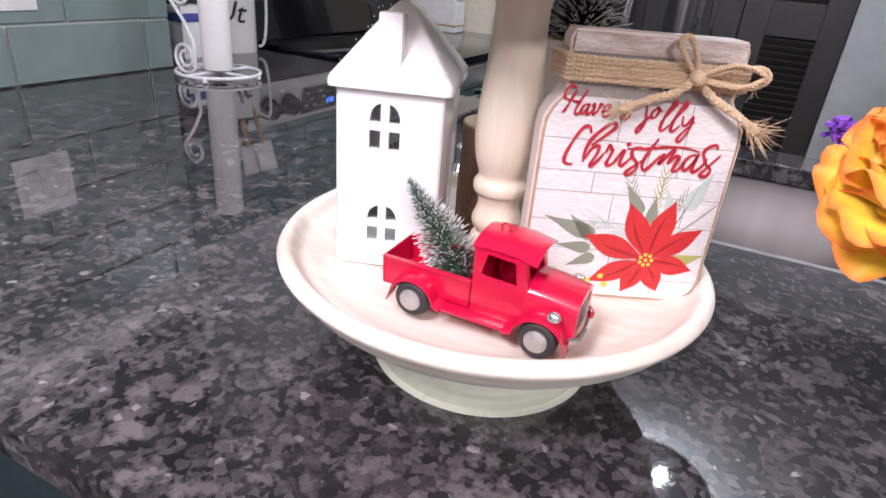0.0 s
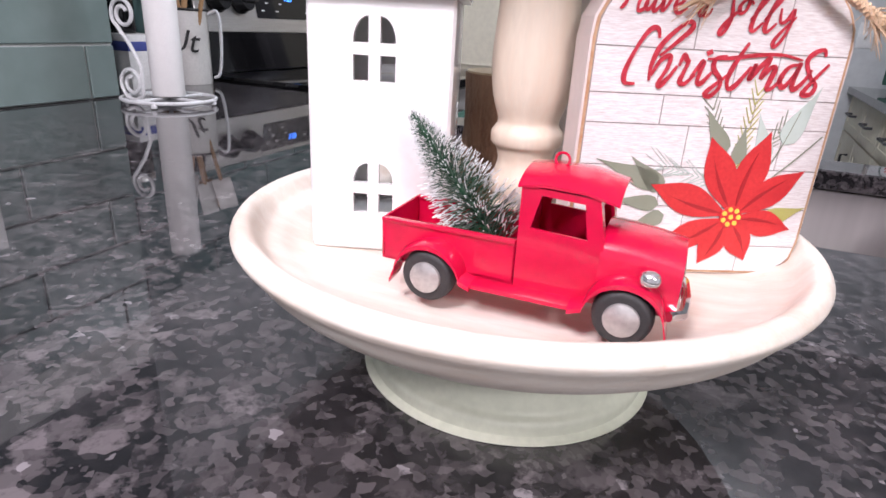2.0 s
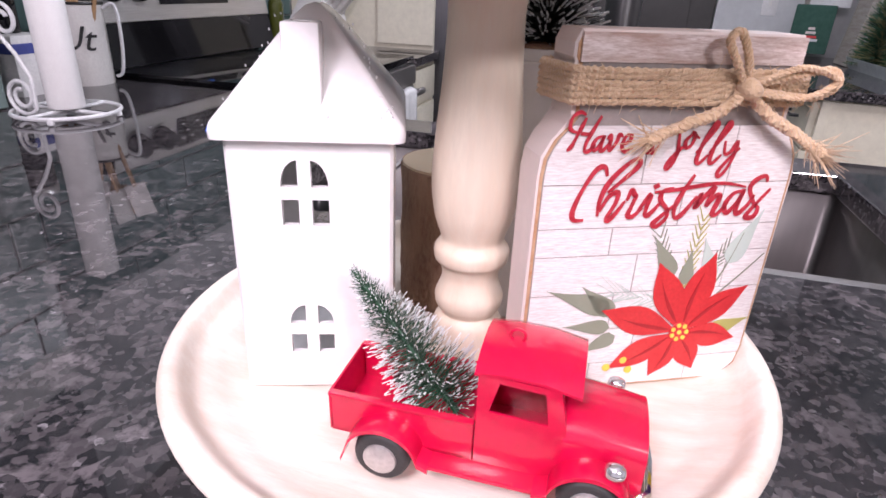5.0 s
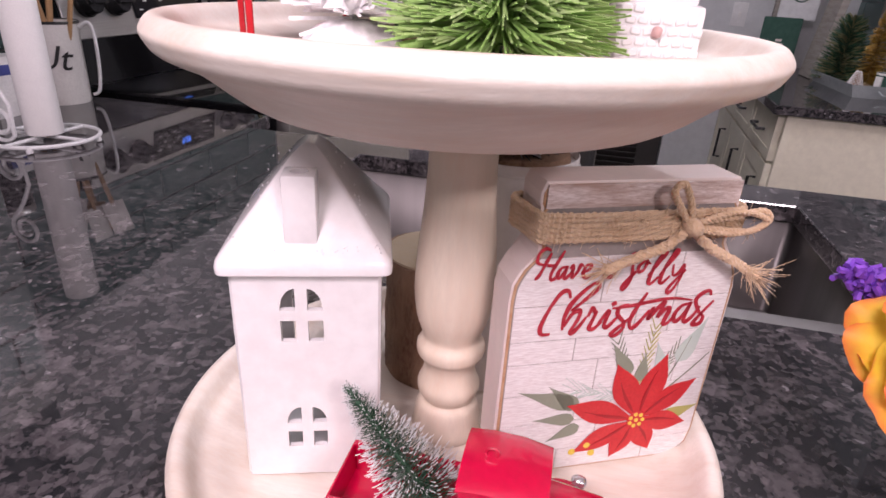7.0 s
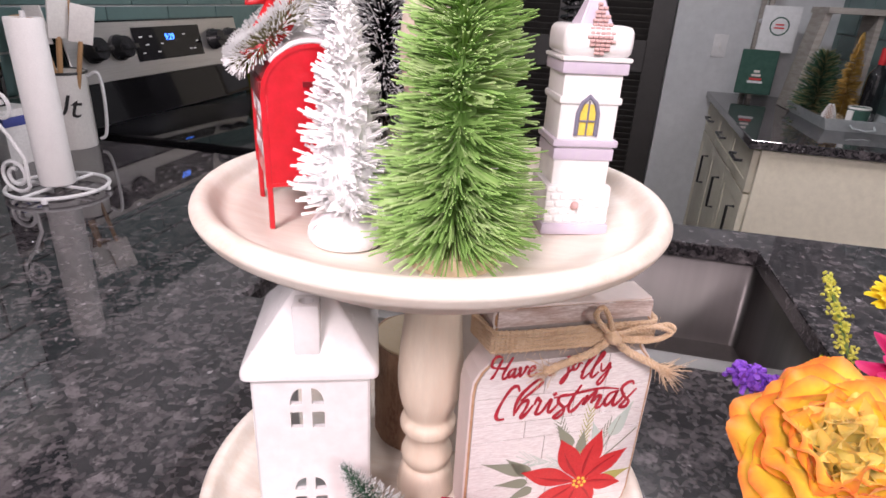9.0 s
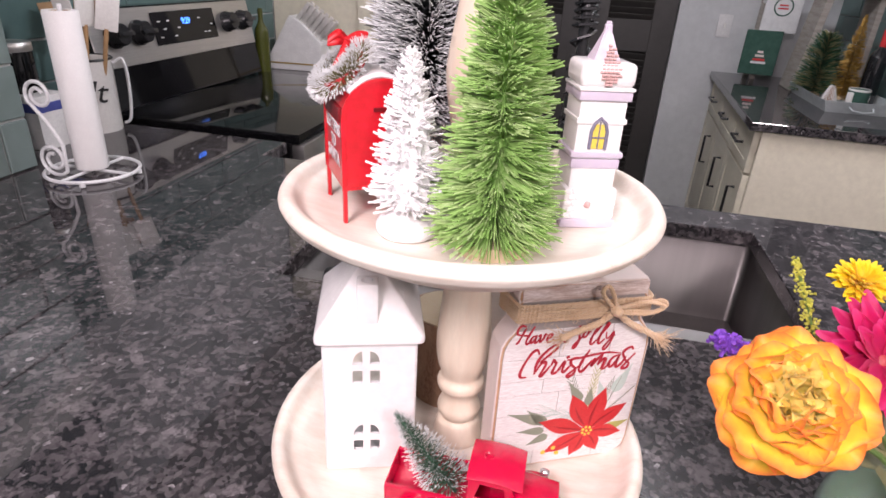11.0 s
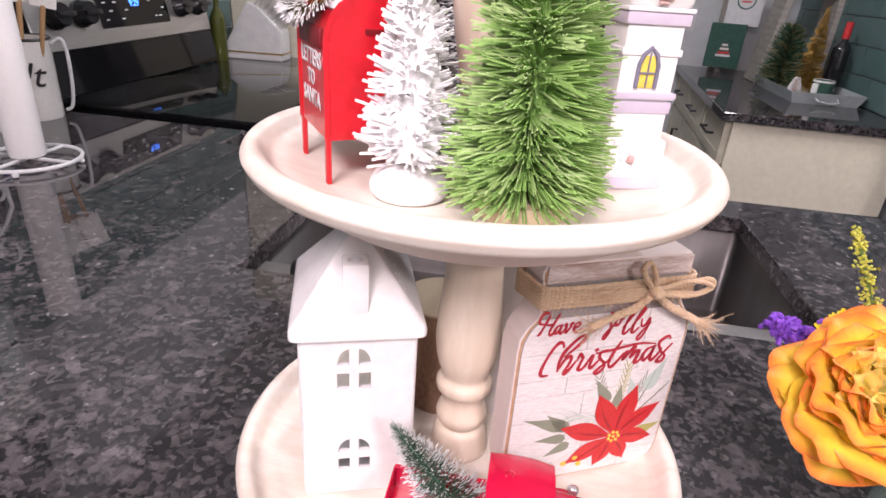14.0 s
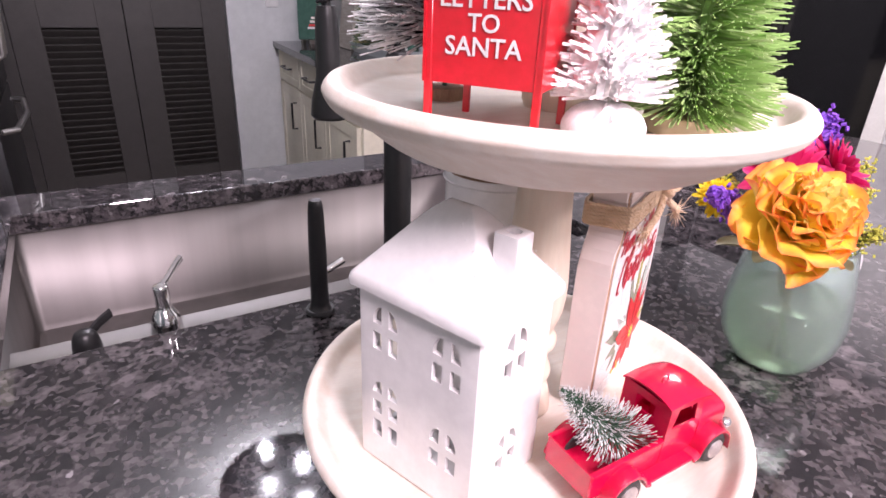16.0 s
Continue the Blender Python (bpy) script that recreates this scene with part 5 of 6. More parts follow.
for x, z in ((-0.007, 0.0185), (-0.016, 0.0145), (-0.003, 0.012)):
    part("printed_berry", lathe([(0, 0.0004), (0.0021, 0.0004), (0.0023, 0), (0, 0)], 14, m=pose(x, -0.0021, z, 90)), "print_yellow", sign)

# twine round the neck with a bow
twine = thing("twine_bow", "natural jute twine wound round the jar neck, tied in a bow", "twine", pose(0.0937, -0.0077, FLO, 0, 0, 26.2))


def rope(pts, r, n=3, twist=900.0, fuzz=0):
    """Twisted strands along a smooth path."""
    bm = bmesh.new()
    sm = [Vector(p) for p in smooth_profile(pts, 10)]
    for s in range(n):
        run, dist = [], 0
        for i, p in enumerate(sm):
            d = (sm[min(i + 1, len(sm) - 1)] - sm[max(i - 1, 0)]).normalized()
            if i:
                dist += (sm[i] - sm[i - 1]).length
            a = dist * twist + 2 * math.pi * s / n
            u = d.orthogonal().normalized()
            run.append(p + 0.5 * r * (math.cos(a) * u + math.sin(a) * d.cross(u)))
        tube(run, r * 0.62, 6, bm)
    return bm


rnd = random.Random(11)
for k in range(6):
    z = 0.1545 + 0.0026 * k
    w = 0.0545
    o = [(-w, -0.004, z), (-0.02, -0.0045 - 0.0004 * (k % 2), z + rnd.uniform(-0.0006, 0.0006)), (0.03, -0.0045, z + rnd.uniform(-0.0006, 0.0006)), (w, -0.004, z), (w + 0.003, 0.012, z), (w, 0.0275, z), (0, 0.0285, z), (-w, 0.0275, z), (-w - 0.003, 0.012, z), (-w, -0.004, z)]
    part("winding", rope(o, 0.0019), "twine", twine)
KX, KZ = 0.0232, 0.1610
part("loop", rope([(KX, -0.006, KZ), (KX - 0.010, -0.012, KZ + 0.010), (KX - 0.017, -0.013, KZ + 0.020), (KX - 0.011, -0.011, KZ + 0.023), (KX - 0.004, -0.010, KZ + 0.012), (KX, -0.008, KZ)], 0.0018), "twine", twine)
part("loop", rope([(KX, -0.006, KZ), (KX + 0.016, -0.013, KZ + 0.006), (KX + 0.034, -0.014, KZ + 0.009), (KX + 0.041, -0.012, KZ + 0.003), (KX + 0.032, -0.011, KZ - 0.003), (KX + 0.014, -0.009, KZ - 0.002), (KX, -0.008, KZ)], 0.0018), "twine", twine)
part("loop", rope([(KX, -0.009, KZ + 0.001), (KX + 0.018, -0.016, KZ + 0.010), (KX + 0.036, -0.017, KZ + 0.005), (KX + 0.024, -0.013, KZ - 0.003), (KX, -0.010, KZ - 0.001)], 0.0016), "twine", twine)
ends = ([(KX, -0.008, KZ), (KX - 0.012, -0.009, KZ - 0.010), (KX - 0.026, -0.009, KZ - 0.015), (KX - 0.042, -0.007, KZ - 0.023)],
        [(KX, -0.008, KZ), (KX + 0.012, -0.010, KZ - 0.011), (KX + 0.025, -0.012, KZ - 0.018), (KX + 0.044, -0.012, KZ - 0.029)])
for e in ends:
    part("loose_end", rope(e, 0.0028), "twine", twine)
part("knot", lathe(smooth_profile([(0, -0.005), (0.0045, -0.003), (0.0058, 0), (0.0045, 0.003), (0, 0.005)], 4), 16, m=pose(KX, -0.0095, KZ, 10, 40, 20)), "twine", twine)
sp = []
for e, n in ((ends[1], 150), (ends[0], 60)):
    tip, d = Vector(e[-1]), (Vector(e[-1]) - Vector(e[-2])).normalized()
    for k in range(n):
        q = tip - d * rnd.uniform(0, 0.012)
        sp.append((q, q + (d + Vector((rnd.gauss(0, 0.5), rnd.gauss(0, 0.35), rnd.gauss(0, 0.5)))) * rnd.uniform(0.004, 0.014), 0.0003, 0.00015))
for k in range(160):
    q = Vector((rnd.uniform(-0.054, 0.062), -0.006, 0.152 + rnd.uniform(0, 0.016)))
    sp.append((q, q + Vector((rnd.gauss(0, 0.003), -rnd.uniform(0.0, 0.003), rnd.gauss(0, 0.004))), 0.0002, 0.0001))
tagged(bristles("frayed_fibre", sp, "twine", twine), kind="stuff")

# ---- red truck ----
truck = thing("toy_truck", "glossy red tin toy pickup truck", "toy truck", pose(-0.0092, -0.1112, FLO + 0.0050, 1.5, 0, 0.2))
# local: origin on the near side below the rear axle, x forward, y across to the far side
WB, TW = 0.0842, 0.046


def wheel(x, y, r, flip):
    w = part("wheel", lathe(smooth_profile([(0, -0.006), (r * 0.62, -0.006), (r * 0.90, -0.0055), (r, -0.002), (r, 0.002), (r * 0.90, 0.0055), (r * 0.62, 0.006), (0, 0.006)], 3), 36), "tyre", truck, "black tyre")
    w.matrix_basis = pose(x, y, r, 90, 0, 0)
    c = part("hubcap", lathe([(r * 0.60, 0), (r * 0.58, 0.0012), (r * 0.35, 0.0024), (0, 0.003)], 28), "wheel_silver", w, "silver hubcap")
    c.matrix_basis = pose(0, 0, 0.0058) if flip else pose(0, 0, -0.0058, 180)
    return w


for x in (0.0, WB):
    wheel(x, 0.0, 0.0122, True)
    wheel(x, TW, 0.0122, False)


B0, B1, BW0, BW1 = -0.0255, 0.0368, 0.0035, TW - 0.0035   # bed
bed = part("bed", a_box(B0, B1, BW0, BW1, 0.0130, 0.0145), "red_enamel", truck, "", False)
for y0, y1 in ((BW0, BW0 + 0.0012), (BW1 - 0.0012, BW1)):
    part("bed_side", a_box(B0, B1, y0, y1, 0.0130, 0.0325, 0.0004, 1), "red_enamel", bed)
    part("bed_rail", a_box(B0 - 0.0008, B1, y0 - 0.0012, y1 + 0.0012, 0.0316, 0.0334, 0.0006, 2), "red_enamel", bed)
part("tailgate", a_box(B0 - 0.0012, B0, BW0, BW1, 0.0130, 0.0332, 0.0004, 1), "red_enamel", bed)
part("bed_front", a_box(B1 - 0.0012, B1, BW0, BW1, 0.0130, 0.0332, 0.0004, 1), "red_enamel", bed)
# cab: shell with window openings
C0, C1 = 0.0372, 0.0725
shell = [(C0, 0.0120), (C1, 0.0120), (C1, 0.0385), (C1 - 0.0035, 0.0562), (C0 + 0.0, 0.0578)]
cab = part("cab", extrude_poly(shell, BW1 - BW0, m=pose(0, BW0, 0)), "red_enamel", truck, "", False)
ins = [(C0 + 0.0012, 0.0130), (C1 - 0.0014, 0.0130), (C1 - 0.0014, 0.0383), (C1 - 0.0047, 0.0552), (C0 + 0.0012, 0.0568)]
cut(cab, extrude_poly(ins, BW1 - BW0 - 0.0024, m=pose(0, BW0 + 0.0012, 0)))
side_win = [(C0 + 0.0050, 0.0400), (C1 - 0.0068, 0.0388), (C1 - 0.0092, 0.0535), (C0 + 0.0085, 0.0545)]
cut(cab, extrude_poly(side_win, 0.10, m=pose(0, -0.03, 0)))
cut(cab, a_box(C1 - 0.012, C1 + 0.006, BW0 + 0.006, BW1 - 0.006, 0.0400, 0.0525))
cut(cab, a_box(C0 - 0.006, C0 + 0.006, BW0 + 0.012, BW1 - 0.012, 0.0420, 0.0520))
bm = bmesh.new()
rings = []
for k in range(13):
    f = k / 12
    y = BW0 - 0.0008 + (BW1 - BW0 + 0.0016) * f
    crown = 0.0036 * math.sin(math.pi * f) - 0.0012 * (abs(2 * f - 1) ** 6)
    rings.append([bm.verts.new((x, y, z + crown)) for x, z in [(C0 - 0.0015, 0.0592), (C0 + 0.010, 0.0605), (C1 - 0.010, 0.0600), (C1 + 0.0040, 0.0568), (C1 + 0.0040, 0.0557), (C1 - 0.010, 0.0588), (C0 + 0.010, 0.0593), (C0 - 0.0015, 0.0580)]])
for a, b in zip(rings, rings[1:]):
    for i in range(8):
        bm.faces.new((a[i], a[(i + 1) % 8], b[(i + 1) % 8], b[i]))
bm.faces.new(rings[0])
bm.faces.new(rings[-1][::-1])
rf = part("cab_roof", bm, "red_enamel", truck)
hk = [(0.0030 * math.cos(a), 0, 0.0030 * math.sin(a)) for a in np.linspace(0, 2 * math.pi, 17)]
part("hook", tube([(0.0490 + p[0], BW0 + 0.0175, 0.0660 + p[2]) for p in hk], 0.0006, 6), "red_enamel", rf)
# hood: rounded, tapering to the grille
bm = bmesh.new()
rings = []
for k in range(9):
    f = k / 8
    x = C1 - 0.001 + 0.0320 * f
    hw, top, bot = 0.0200 - 0.0014 * f, 0.0425 - 0.0040 * f ** 1.5, 0.0125
    yc = (BW0 + BW1) / 2
    ring = [bm.verts.new((x, yc - hw, bot))]
    for j in range(13):
        a = math.pi - math.pi * j / 12
        ring.append(bm.verts.new((x, yc + hw * math.cos(a), top - hw * 0.50 + hw * 0.50 * abs(math.sin(a)) ** 0.7)))
    ring.append(bm.verts.new((x, yc + hw, bot)))
    rings.append(ring)
for a, b in zip(rings, rings[1:]):
    for i in range(len(a)):
        bm.faces.new((a[i], a[(i + 1) % len(a)], b[(i + 1) % len(a)], b[i]))
bm.faces.new(rings[0])
bm.faces.new(rings[-1][::-1])
hood = part("hood", bm, "red_enamel", truck)
gr = part("grille", a_box(0.1018, 0.1036, 0.0100, TW - 0.0100, 0.0165, 0.0340, 0.0012), "steel", truck, "silver grille")
for k in range(6):
    part("grille_bar", a_box(0.1036, 0.1042, 0.0105, TW - 0.0105, 0.0188 + 0.0025 * k, 0.0199 + 0.0025 * k, 0.0003, 1), "chrome", gr)
part("bumper", tube([(0.1010, 0.000, 0.0150), (0.1060, 0.006, 0.0140), (0.1072, TW / 2, 0.0140), (0.1060, TW - 0.006, 0.0140), (0.1010, TW, 0.0150)], 0.0022, 8), "chrome", truck, "worn chrome bumper")


def fender(x, r, y, w, tail, lead):
    """A swept mudguard arching over a wheel, open below."""
    bm = bmesh.new()
    rows = []
    angs = np.linspace(radians(172), radians(8), 17)
    path = [(x + tail[0], tail[1])] + [(x + r * math.cos(a), 0.0122 + r * 0.98 * math.sin(a)) for a in angs] + [(x + lead[0], lead[1])]
    for px, pz in path:
        rows.append([bm.verts.new((px, y, pz)), bm.verts.new((px, y + w * 0.75, pz + 0.0008)), bm.verts.new((px, y + w, pz - 0.0006)), bm.verts.new((px, y + w, pz - 0.0026)), bm.verts.new((px, y, pz - 0.0014))])
    for a, b in zip(rows, rows[1:]):
        for i in range(5):
            bm.faces.new((a[i], a[(i + 1) % 5], b[(i + 1) % 5], b[i]))
    bm.faces.new(rows[0])
    bm.faces.new(rows[-1][::-1])
    return bm


for sgn, y in ((-1, 0.0050), (1, TW - 0.0050)):
    part("rear_fender", fender(0.0, 0.0158, y, sgn * 0.0115, (-0.0178, 0.0085), (0.0205, 0.0125)), "red_enamel", truck)
    part("front_fender", fender(WB, 0.0160, y, sgn * 0.0115, (-0.0215, 0.0125), (0.0178, 0.0065)), "red_enamel", truck)
    a, b = sorted((y - sgn * 0.001, y + sgn * 0.0100))
    part("running_board", a_box(0.019, WB - 0.019, a, b, 0.0106, 0.0128, 0.0006, 2), "red_enamel", truck)
    part("headlight", lathe(smooth_profile([(0, 0.0042), (0.0026, 0.0032), (0.0036, 0.0), (0.0026, -0.0032), (0, -0.004)], 4), 18, m=pose(0.0920, y + sgn * 0.0085, 0.0305, 0, 90, 0)), "pearl", truck, "silver headlight")

rnd = random.Random(21)
LIE = pose(0.0255, 0.0230, 0.0195, -10, -44, 0)


def in_bed(tip):
    """True where a bristle stays inside the bed or above its rails."""
    q = LIE @ tip
    return (q.z > 0.0350 and q.x < B1) or (BW0 + 0.002 < q.y < BW1 - 0.002 and B0 + 0.002 < q.x < B1 - 0.002 and q.z > 0.0150)


tt = brush_tree("truck_tree", "frosted dark green bottle-brush tree lying in the truck bed", Matrix.Identity(4), 0.078, 0.0270, 1500, [("bristle_dark", 1, 0.6, "bristle_frost"), ("bristle_sage", 0.8, 0.6, "bristle_frost")], (0.004, 0.0, "cut_wood"), rnd, 1, 0.00019, 0.1, power=0.80, frost=0.74, clear=in_bed)
tt.matrix_world = truck.matrix_world @ LIE

# ---- log candle behind the spindle ----
log = thing("log_slice", "short birch log candle holder with rough bark", "log", pose(-0.028, 0.068, FLO))
bm = bmesh.new()
rings = []
rnd = random.Random(4)
for k in range(11):
    z = 0.092 * k / 10
    rings.append([bm.verts.new(((0.036 + 0.0014 * math.sin(3 * a) + rnd.uniform(-0.0009, 0.0009)) * math.cos(a), (0.036 + 0.0014 * math.sin(3 * a) + rnd.uniform(-0.0009, 0.0009)) * math.sin(a), z)) for a in np.linspace(0, 2 * math.pi, 40, endpoint=False)])
for a, b in zip(rings, rings[1:]):
    for i in range(40):
        bm.faces.new((a[i], a[(i + 1) % 40], b[(i + 1) % 40], b[i]))
bm.faces.new(rings[0][::-1])
bm.faces.new(rings[-1])
part("bark", bm, "bark", log)
part("cut_face", lathe([(0, 0.0933), (0.034, 0.0933), (0.0345, 0.0915)], 40), "cut_wood", log)

# white canister at the back of the lower plate with frosted greenery on top
ped = thing("canister", "white ceramic canister with scalloped trim on the lower plate", "canister", pose(0.020, 0.082, FLO))
part("body", lathe(smooth_profile([(0, 0), (0.038, 0), (0.040, 0.003), (0.040, 0.156), (0.0415, 0.159), (0.038, 0.162), (0, 0.162)], 4), 48), "porcelain", ped)
for k in range(15):
    part("scallop", lathe(smooth_profile([(0, -0.003), (0.003, -0.0015), (0.0036, 0), (0.003, 0.0015), (0, 0.003)], 2), 10, m=pose(-0.0405, 0.0, 0.006 + 0.0100 * k)), "porcelain", ped)
brush_tree("frosted_greenery", "dark frosted greenery tuft on a bark slice", pose(0.020, 0.082, FLO + 0.1625), 0.026, 0.036, 1300, [("bristle_charcoal", 1.6, 0.6), ("bristle_charcoal", 1, 0.6, "bristle_frost")], (0.035, 0.006, "bark"), random.Random(30), 1, 0.0005, 0.0, power=0.3)

# ---- upper plate ----
brush_tree("frosted_tree", "tall charcoal bottle-brush tree with white frosted tips", pose(-0.053, 0.047, FUP), 0.205, 0.055, 14000, [("bristle_charcoal", 0.3, 0.6), ("bristle_charcoal", 1, 0.6, "bristle_frost")], (0.013, 0.008, "bark"), random.Random(31), 1, 0.00031, 0.1, power=0.35, bare=0.032, frost=0.58)
brush_tree("green_tree", "bright green bottle-brush tree on a wooden foot", pose(0.0245, -0.077, FUP), 0.166, 0.0435, 1500, [("bristle_green", 2, 0.85), ("bristle_green_light", 1.3, 0.85)], (0.023, 0.010, "cut_wood"), random.Random(41), 4, 0.00050, 0.16, power=0.58, core=0.26, bare=0.005)
brush_tree("white_tree", "small white bottle-brush tree on a round white foot", pose(-0.033, -0.072, FUP), 0.100, 0.0315, 520, [("bristle_white", 1, 0.95)], (0.021, 0.018, "bristle_white"), random.Random(42), 2, 0.00085, 0.0, tiers=16, power=0.75, core=0.55)

mbx = thing("letter_box", "red tin letter box on legs with snowy top", "letter box", pose(-0.0715, -0.0345, FUP + 0.0005, 0, 0, 34))
# local: the lettered panel faces -x, the arched end faces -y
MW, MD, ML, MH = 0.026, 0.029, 0.024, 0.072


def arch_outline(half, base_z, spring_z, grow=0.0):
    pts = [(-half - grow, base_z), (half + grow, base_z)]
    for k in range(13):
        a = math.pi * k / 12
        pts.append(((half + grow) * math.cos(a), spring_z + (half + grow) * 0.92 * math.sin(a)))
    return pts


part("body", extrude_poly(arch_outline(MW, ML, MH), 2 * MD, m=pose(0, -MD, 0)), "red_mailbox", mbx)
for y in (-MD - 0.0006, MD - 0.0006):
    ring_o, ring_i = arch_outline(MW, ML, MH, 0.0012), arch_outline(MW, ML + 0.002, MH, -0.0012)
    bm = bmesh.new()
    vo, vi = [[bm.verts.new((x, yy, z)) for x, z in r] for r in (ring_o, ring_i) for yy in (y,)]
    for i in range(len(vo)):
        j = (i + 1) % len(vo)
        bm.faces.new((vo[i], vo[j], vi[j], vi[i]))
    r = bmesh.ops.extrude_face_region(bm, geom=list(bm.faces))
    bmesh.ops.translate(bm, vec=(0, 0.0014, 0), verts=[g for g in r["geom"] if isinstance(g, bmesh.types.BMVert)])
    part("edge_band", bm, "red_mailbox", mbx, "", False)
part("slot", a_box(-0.006, 0.012, -MD - 0.0009, -MD + 0.002, MH + 0.004, MH + 0.0065), "red_dark", mbx, "dark mail slot", False)
for x in (-MW, MW - 0.004):
    for y in (-MD - 0.0004, MD - 0.0036):
        part("leg", a_box(x + (-0.0006 if x < 0 else 0.0018), x + (0.0022 if x < 0 else 0.0046), y, y + 0.004, 0.0004, MH, 0.0005, 1), "red_mailbox", mbx)
part("flap", a_box(-MW - 0.0016, -MW + 0.001, -MD + 0.006, MD - 0.006, MH - 0.004, MH + 0.006, 0.0008), "red_dark", mbx, "dark mail opening")
for k, w in enumerate(("LETTERS", "TO", "SANTA")):
    lettering(w, 0.0118 if k != 1 else 0.0110, "cloth_white", mbx, pose(-MW - 0.0006, 0, 0.0615 - 0.0103 * k, 90, 0, -90), "white painted lettering", weight=0.00012, depth=0.0002)
bm = bmesh.new()
rnd = random.Random(6)
rings = []
for j in range(9):
    y = -MD + 0.002 + (2 * MD - 0.004) * j / 8
    ring = []
    for k in range(11):
        a = radians(38 + 104 * k / 10)
        r = 0.0012 + 0.0016 * math.sin(math.pi * k / 10) + rnd.uniform(-0.0003, 0.0005)
        ring.append(bm.verts.new(((MW + r) * math.cos(a), y, MH + (MW * 0.92 + r) * math.sin(a))))
    rings.append(ring)
for a, b in zip(rings, rings[1:]):
    for i in range(10):
        bm.faces.new((a[i], a[i + 1], b[i + 1], b[i]))
snow = part("snow", bm, "snow_glitter", mbx, "flocked snow on the rounded top")
md = snow.modifiers.new("thick", "SOLIDIFY")
md.thickness = 0.002
wreath = thing("mini_wreath", "frosted mini wreath with a red ribbon bow on the letter box", "wreath")
wreath.matrix_world = mbx.matrix_world @ pose(-MW * 0.66, 0.002, MH + MW * 0.90, 0, -42, 0) @ Matrix.Scale(0.98, 4)
rnd = random.Random(7)
sp, fr = [], []
for k in range(2600):
    a, b = rnd.uniform(0, 2 * math.pi), rnd.uniform(-0.6, math.pi + 0.6)
    c = Vector((0.0, 0.0175 * math.cos(a), 0.0175 * math.sin(a)))
    c = Vector((c.y, c.z, 0.003))
    out = Vector((math.cos(a), math.sin(a), 0)) * math.cos(b) + Vector((0, 0, 1)) * math.sin(b)
    tip = c + out * rnd.uniform(0.0085, 0.0118)
    sp.append((c, tip, 0.00024, 0.00016))
    fr.append((c.lerp(tip, 0.72), tip, 0.00026, 0.0003))
tagged(bristles("greenery", sp, "leaf_olive", wreath), kind="stuff")
tagged(bristles("frost", fr, "bristle_frost", wreath), kind="stuff")


def ribbon(pts, width, parent, m, side=(0, 0, 1)):
    """A thin curved band through points."""
    sm = [Vector(p) for p in smooth_profile(pts, 8)]
    bm = bmesh.new()
    prev = None
    s = Vector(side) * width / 2
    for p in sm:
        cur = [bm.verts.new(p + s), bm.verts.new(p - s)]
        if prev:
            bm.faces.new((prev[0], prev[1], cur[1], cur[0]))
        prev = cur
    ob = part("ribbon", bm, "ribbon_red", parent, "red ribbon")
    ob.matrix_basis = m
    md = ob.modifiers.new("thick", "SOLIDIFY")
    md.thickness = 0.0006
    return ob


up = pose(0.015, 0, 0.0145, 0, 50, 0) @ Matrix.Scale(0.72, 4)
band = (0.1, 0.5, 0.85)
ribbon([(0, 0, 0), (-0.009, -0.003, 0.005), (-0.018, -0.004, -0.003), (-0.009, -0.006, -0.001), (0, 0, 0)], 0.0085, wreath, up, band)
ribbon([(0, 0, 0), (0.009, -0.001, 0.006), (0.020, 0.002, 0.006), (0.010, -0.004, 0.001), (0, 0, 0)], 0.0085, wreath, up, band)
ribbon([(0, -0.003, 0), (-0.004, -0.010, -0.009), (-0.010, -0.014, -0.022)], 0.0080, wreath, up, (1, 0, 0.3))
ribbon([(0, -0.003, 0), (0.008, -0.012, -0.003), (0.013, -0.018, -0.010), (0.005, -0.024, -0.023), (-0.006, -0.025, -0.034), (-0.018, -0.023, -0.041)], 0.0085, wreath, up, (0.75, 0.2, -0.6))
part("knot", lathe(smooth_profile([(0, -0.003), (0.003, -0.002), (0.0035, 0), (0.003, 0.002), (0, 0.003)], 3), 16), "ribbon_red", wreath, "ribbon knot").matrix_basis = up

# ---- porcelain town house on the upper plate ----
twn = thing("village_house", "glazed ceramic village tower with lilac bands and yellow window", "ornament house", pose(0.0785, -0.003, FUP, 0, 0, 18) @ Matrix.Diagonal((0.82, 0.82, 0.965, 1)))
part("base", a_box(-0.024, 0.024, -0.024, 0.022, 0, 0.007, 0.002), "lilac_glaze", twn, "lilac base")
bm = a_box(-0.023, 0.023, -0.0225, 0.0205, 0.006, 0.030, 0.003)
rnd = random.Random(9)
part("stone_base", bm, "porcelain", twn)
for k in range(30):
    x, z = -0.020 + (k % 7) * 0.0066 + 0.003 * ((k // 7) % 2), 0.010 + (k // 7) * 0.0045
    if x < 0.021:
        part("stone", box(bmesh.new(), -0.0028, 0.0028, -0.0008, 0.0008, -0.0018, 0.0018, 0.0007, 1, pose(x, -0.0227, z, 0, rnd.uniform(-12, 12), 0)), "porcelain", twn)
part("tower", a_box(-0.0195, 0.0195, -0.0190, 0.018, 0.029, 0.101, 0.002), "porcelain", twn)
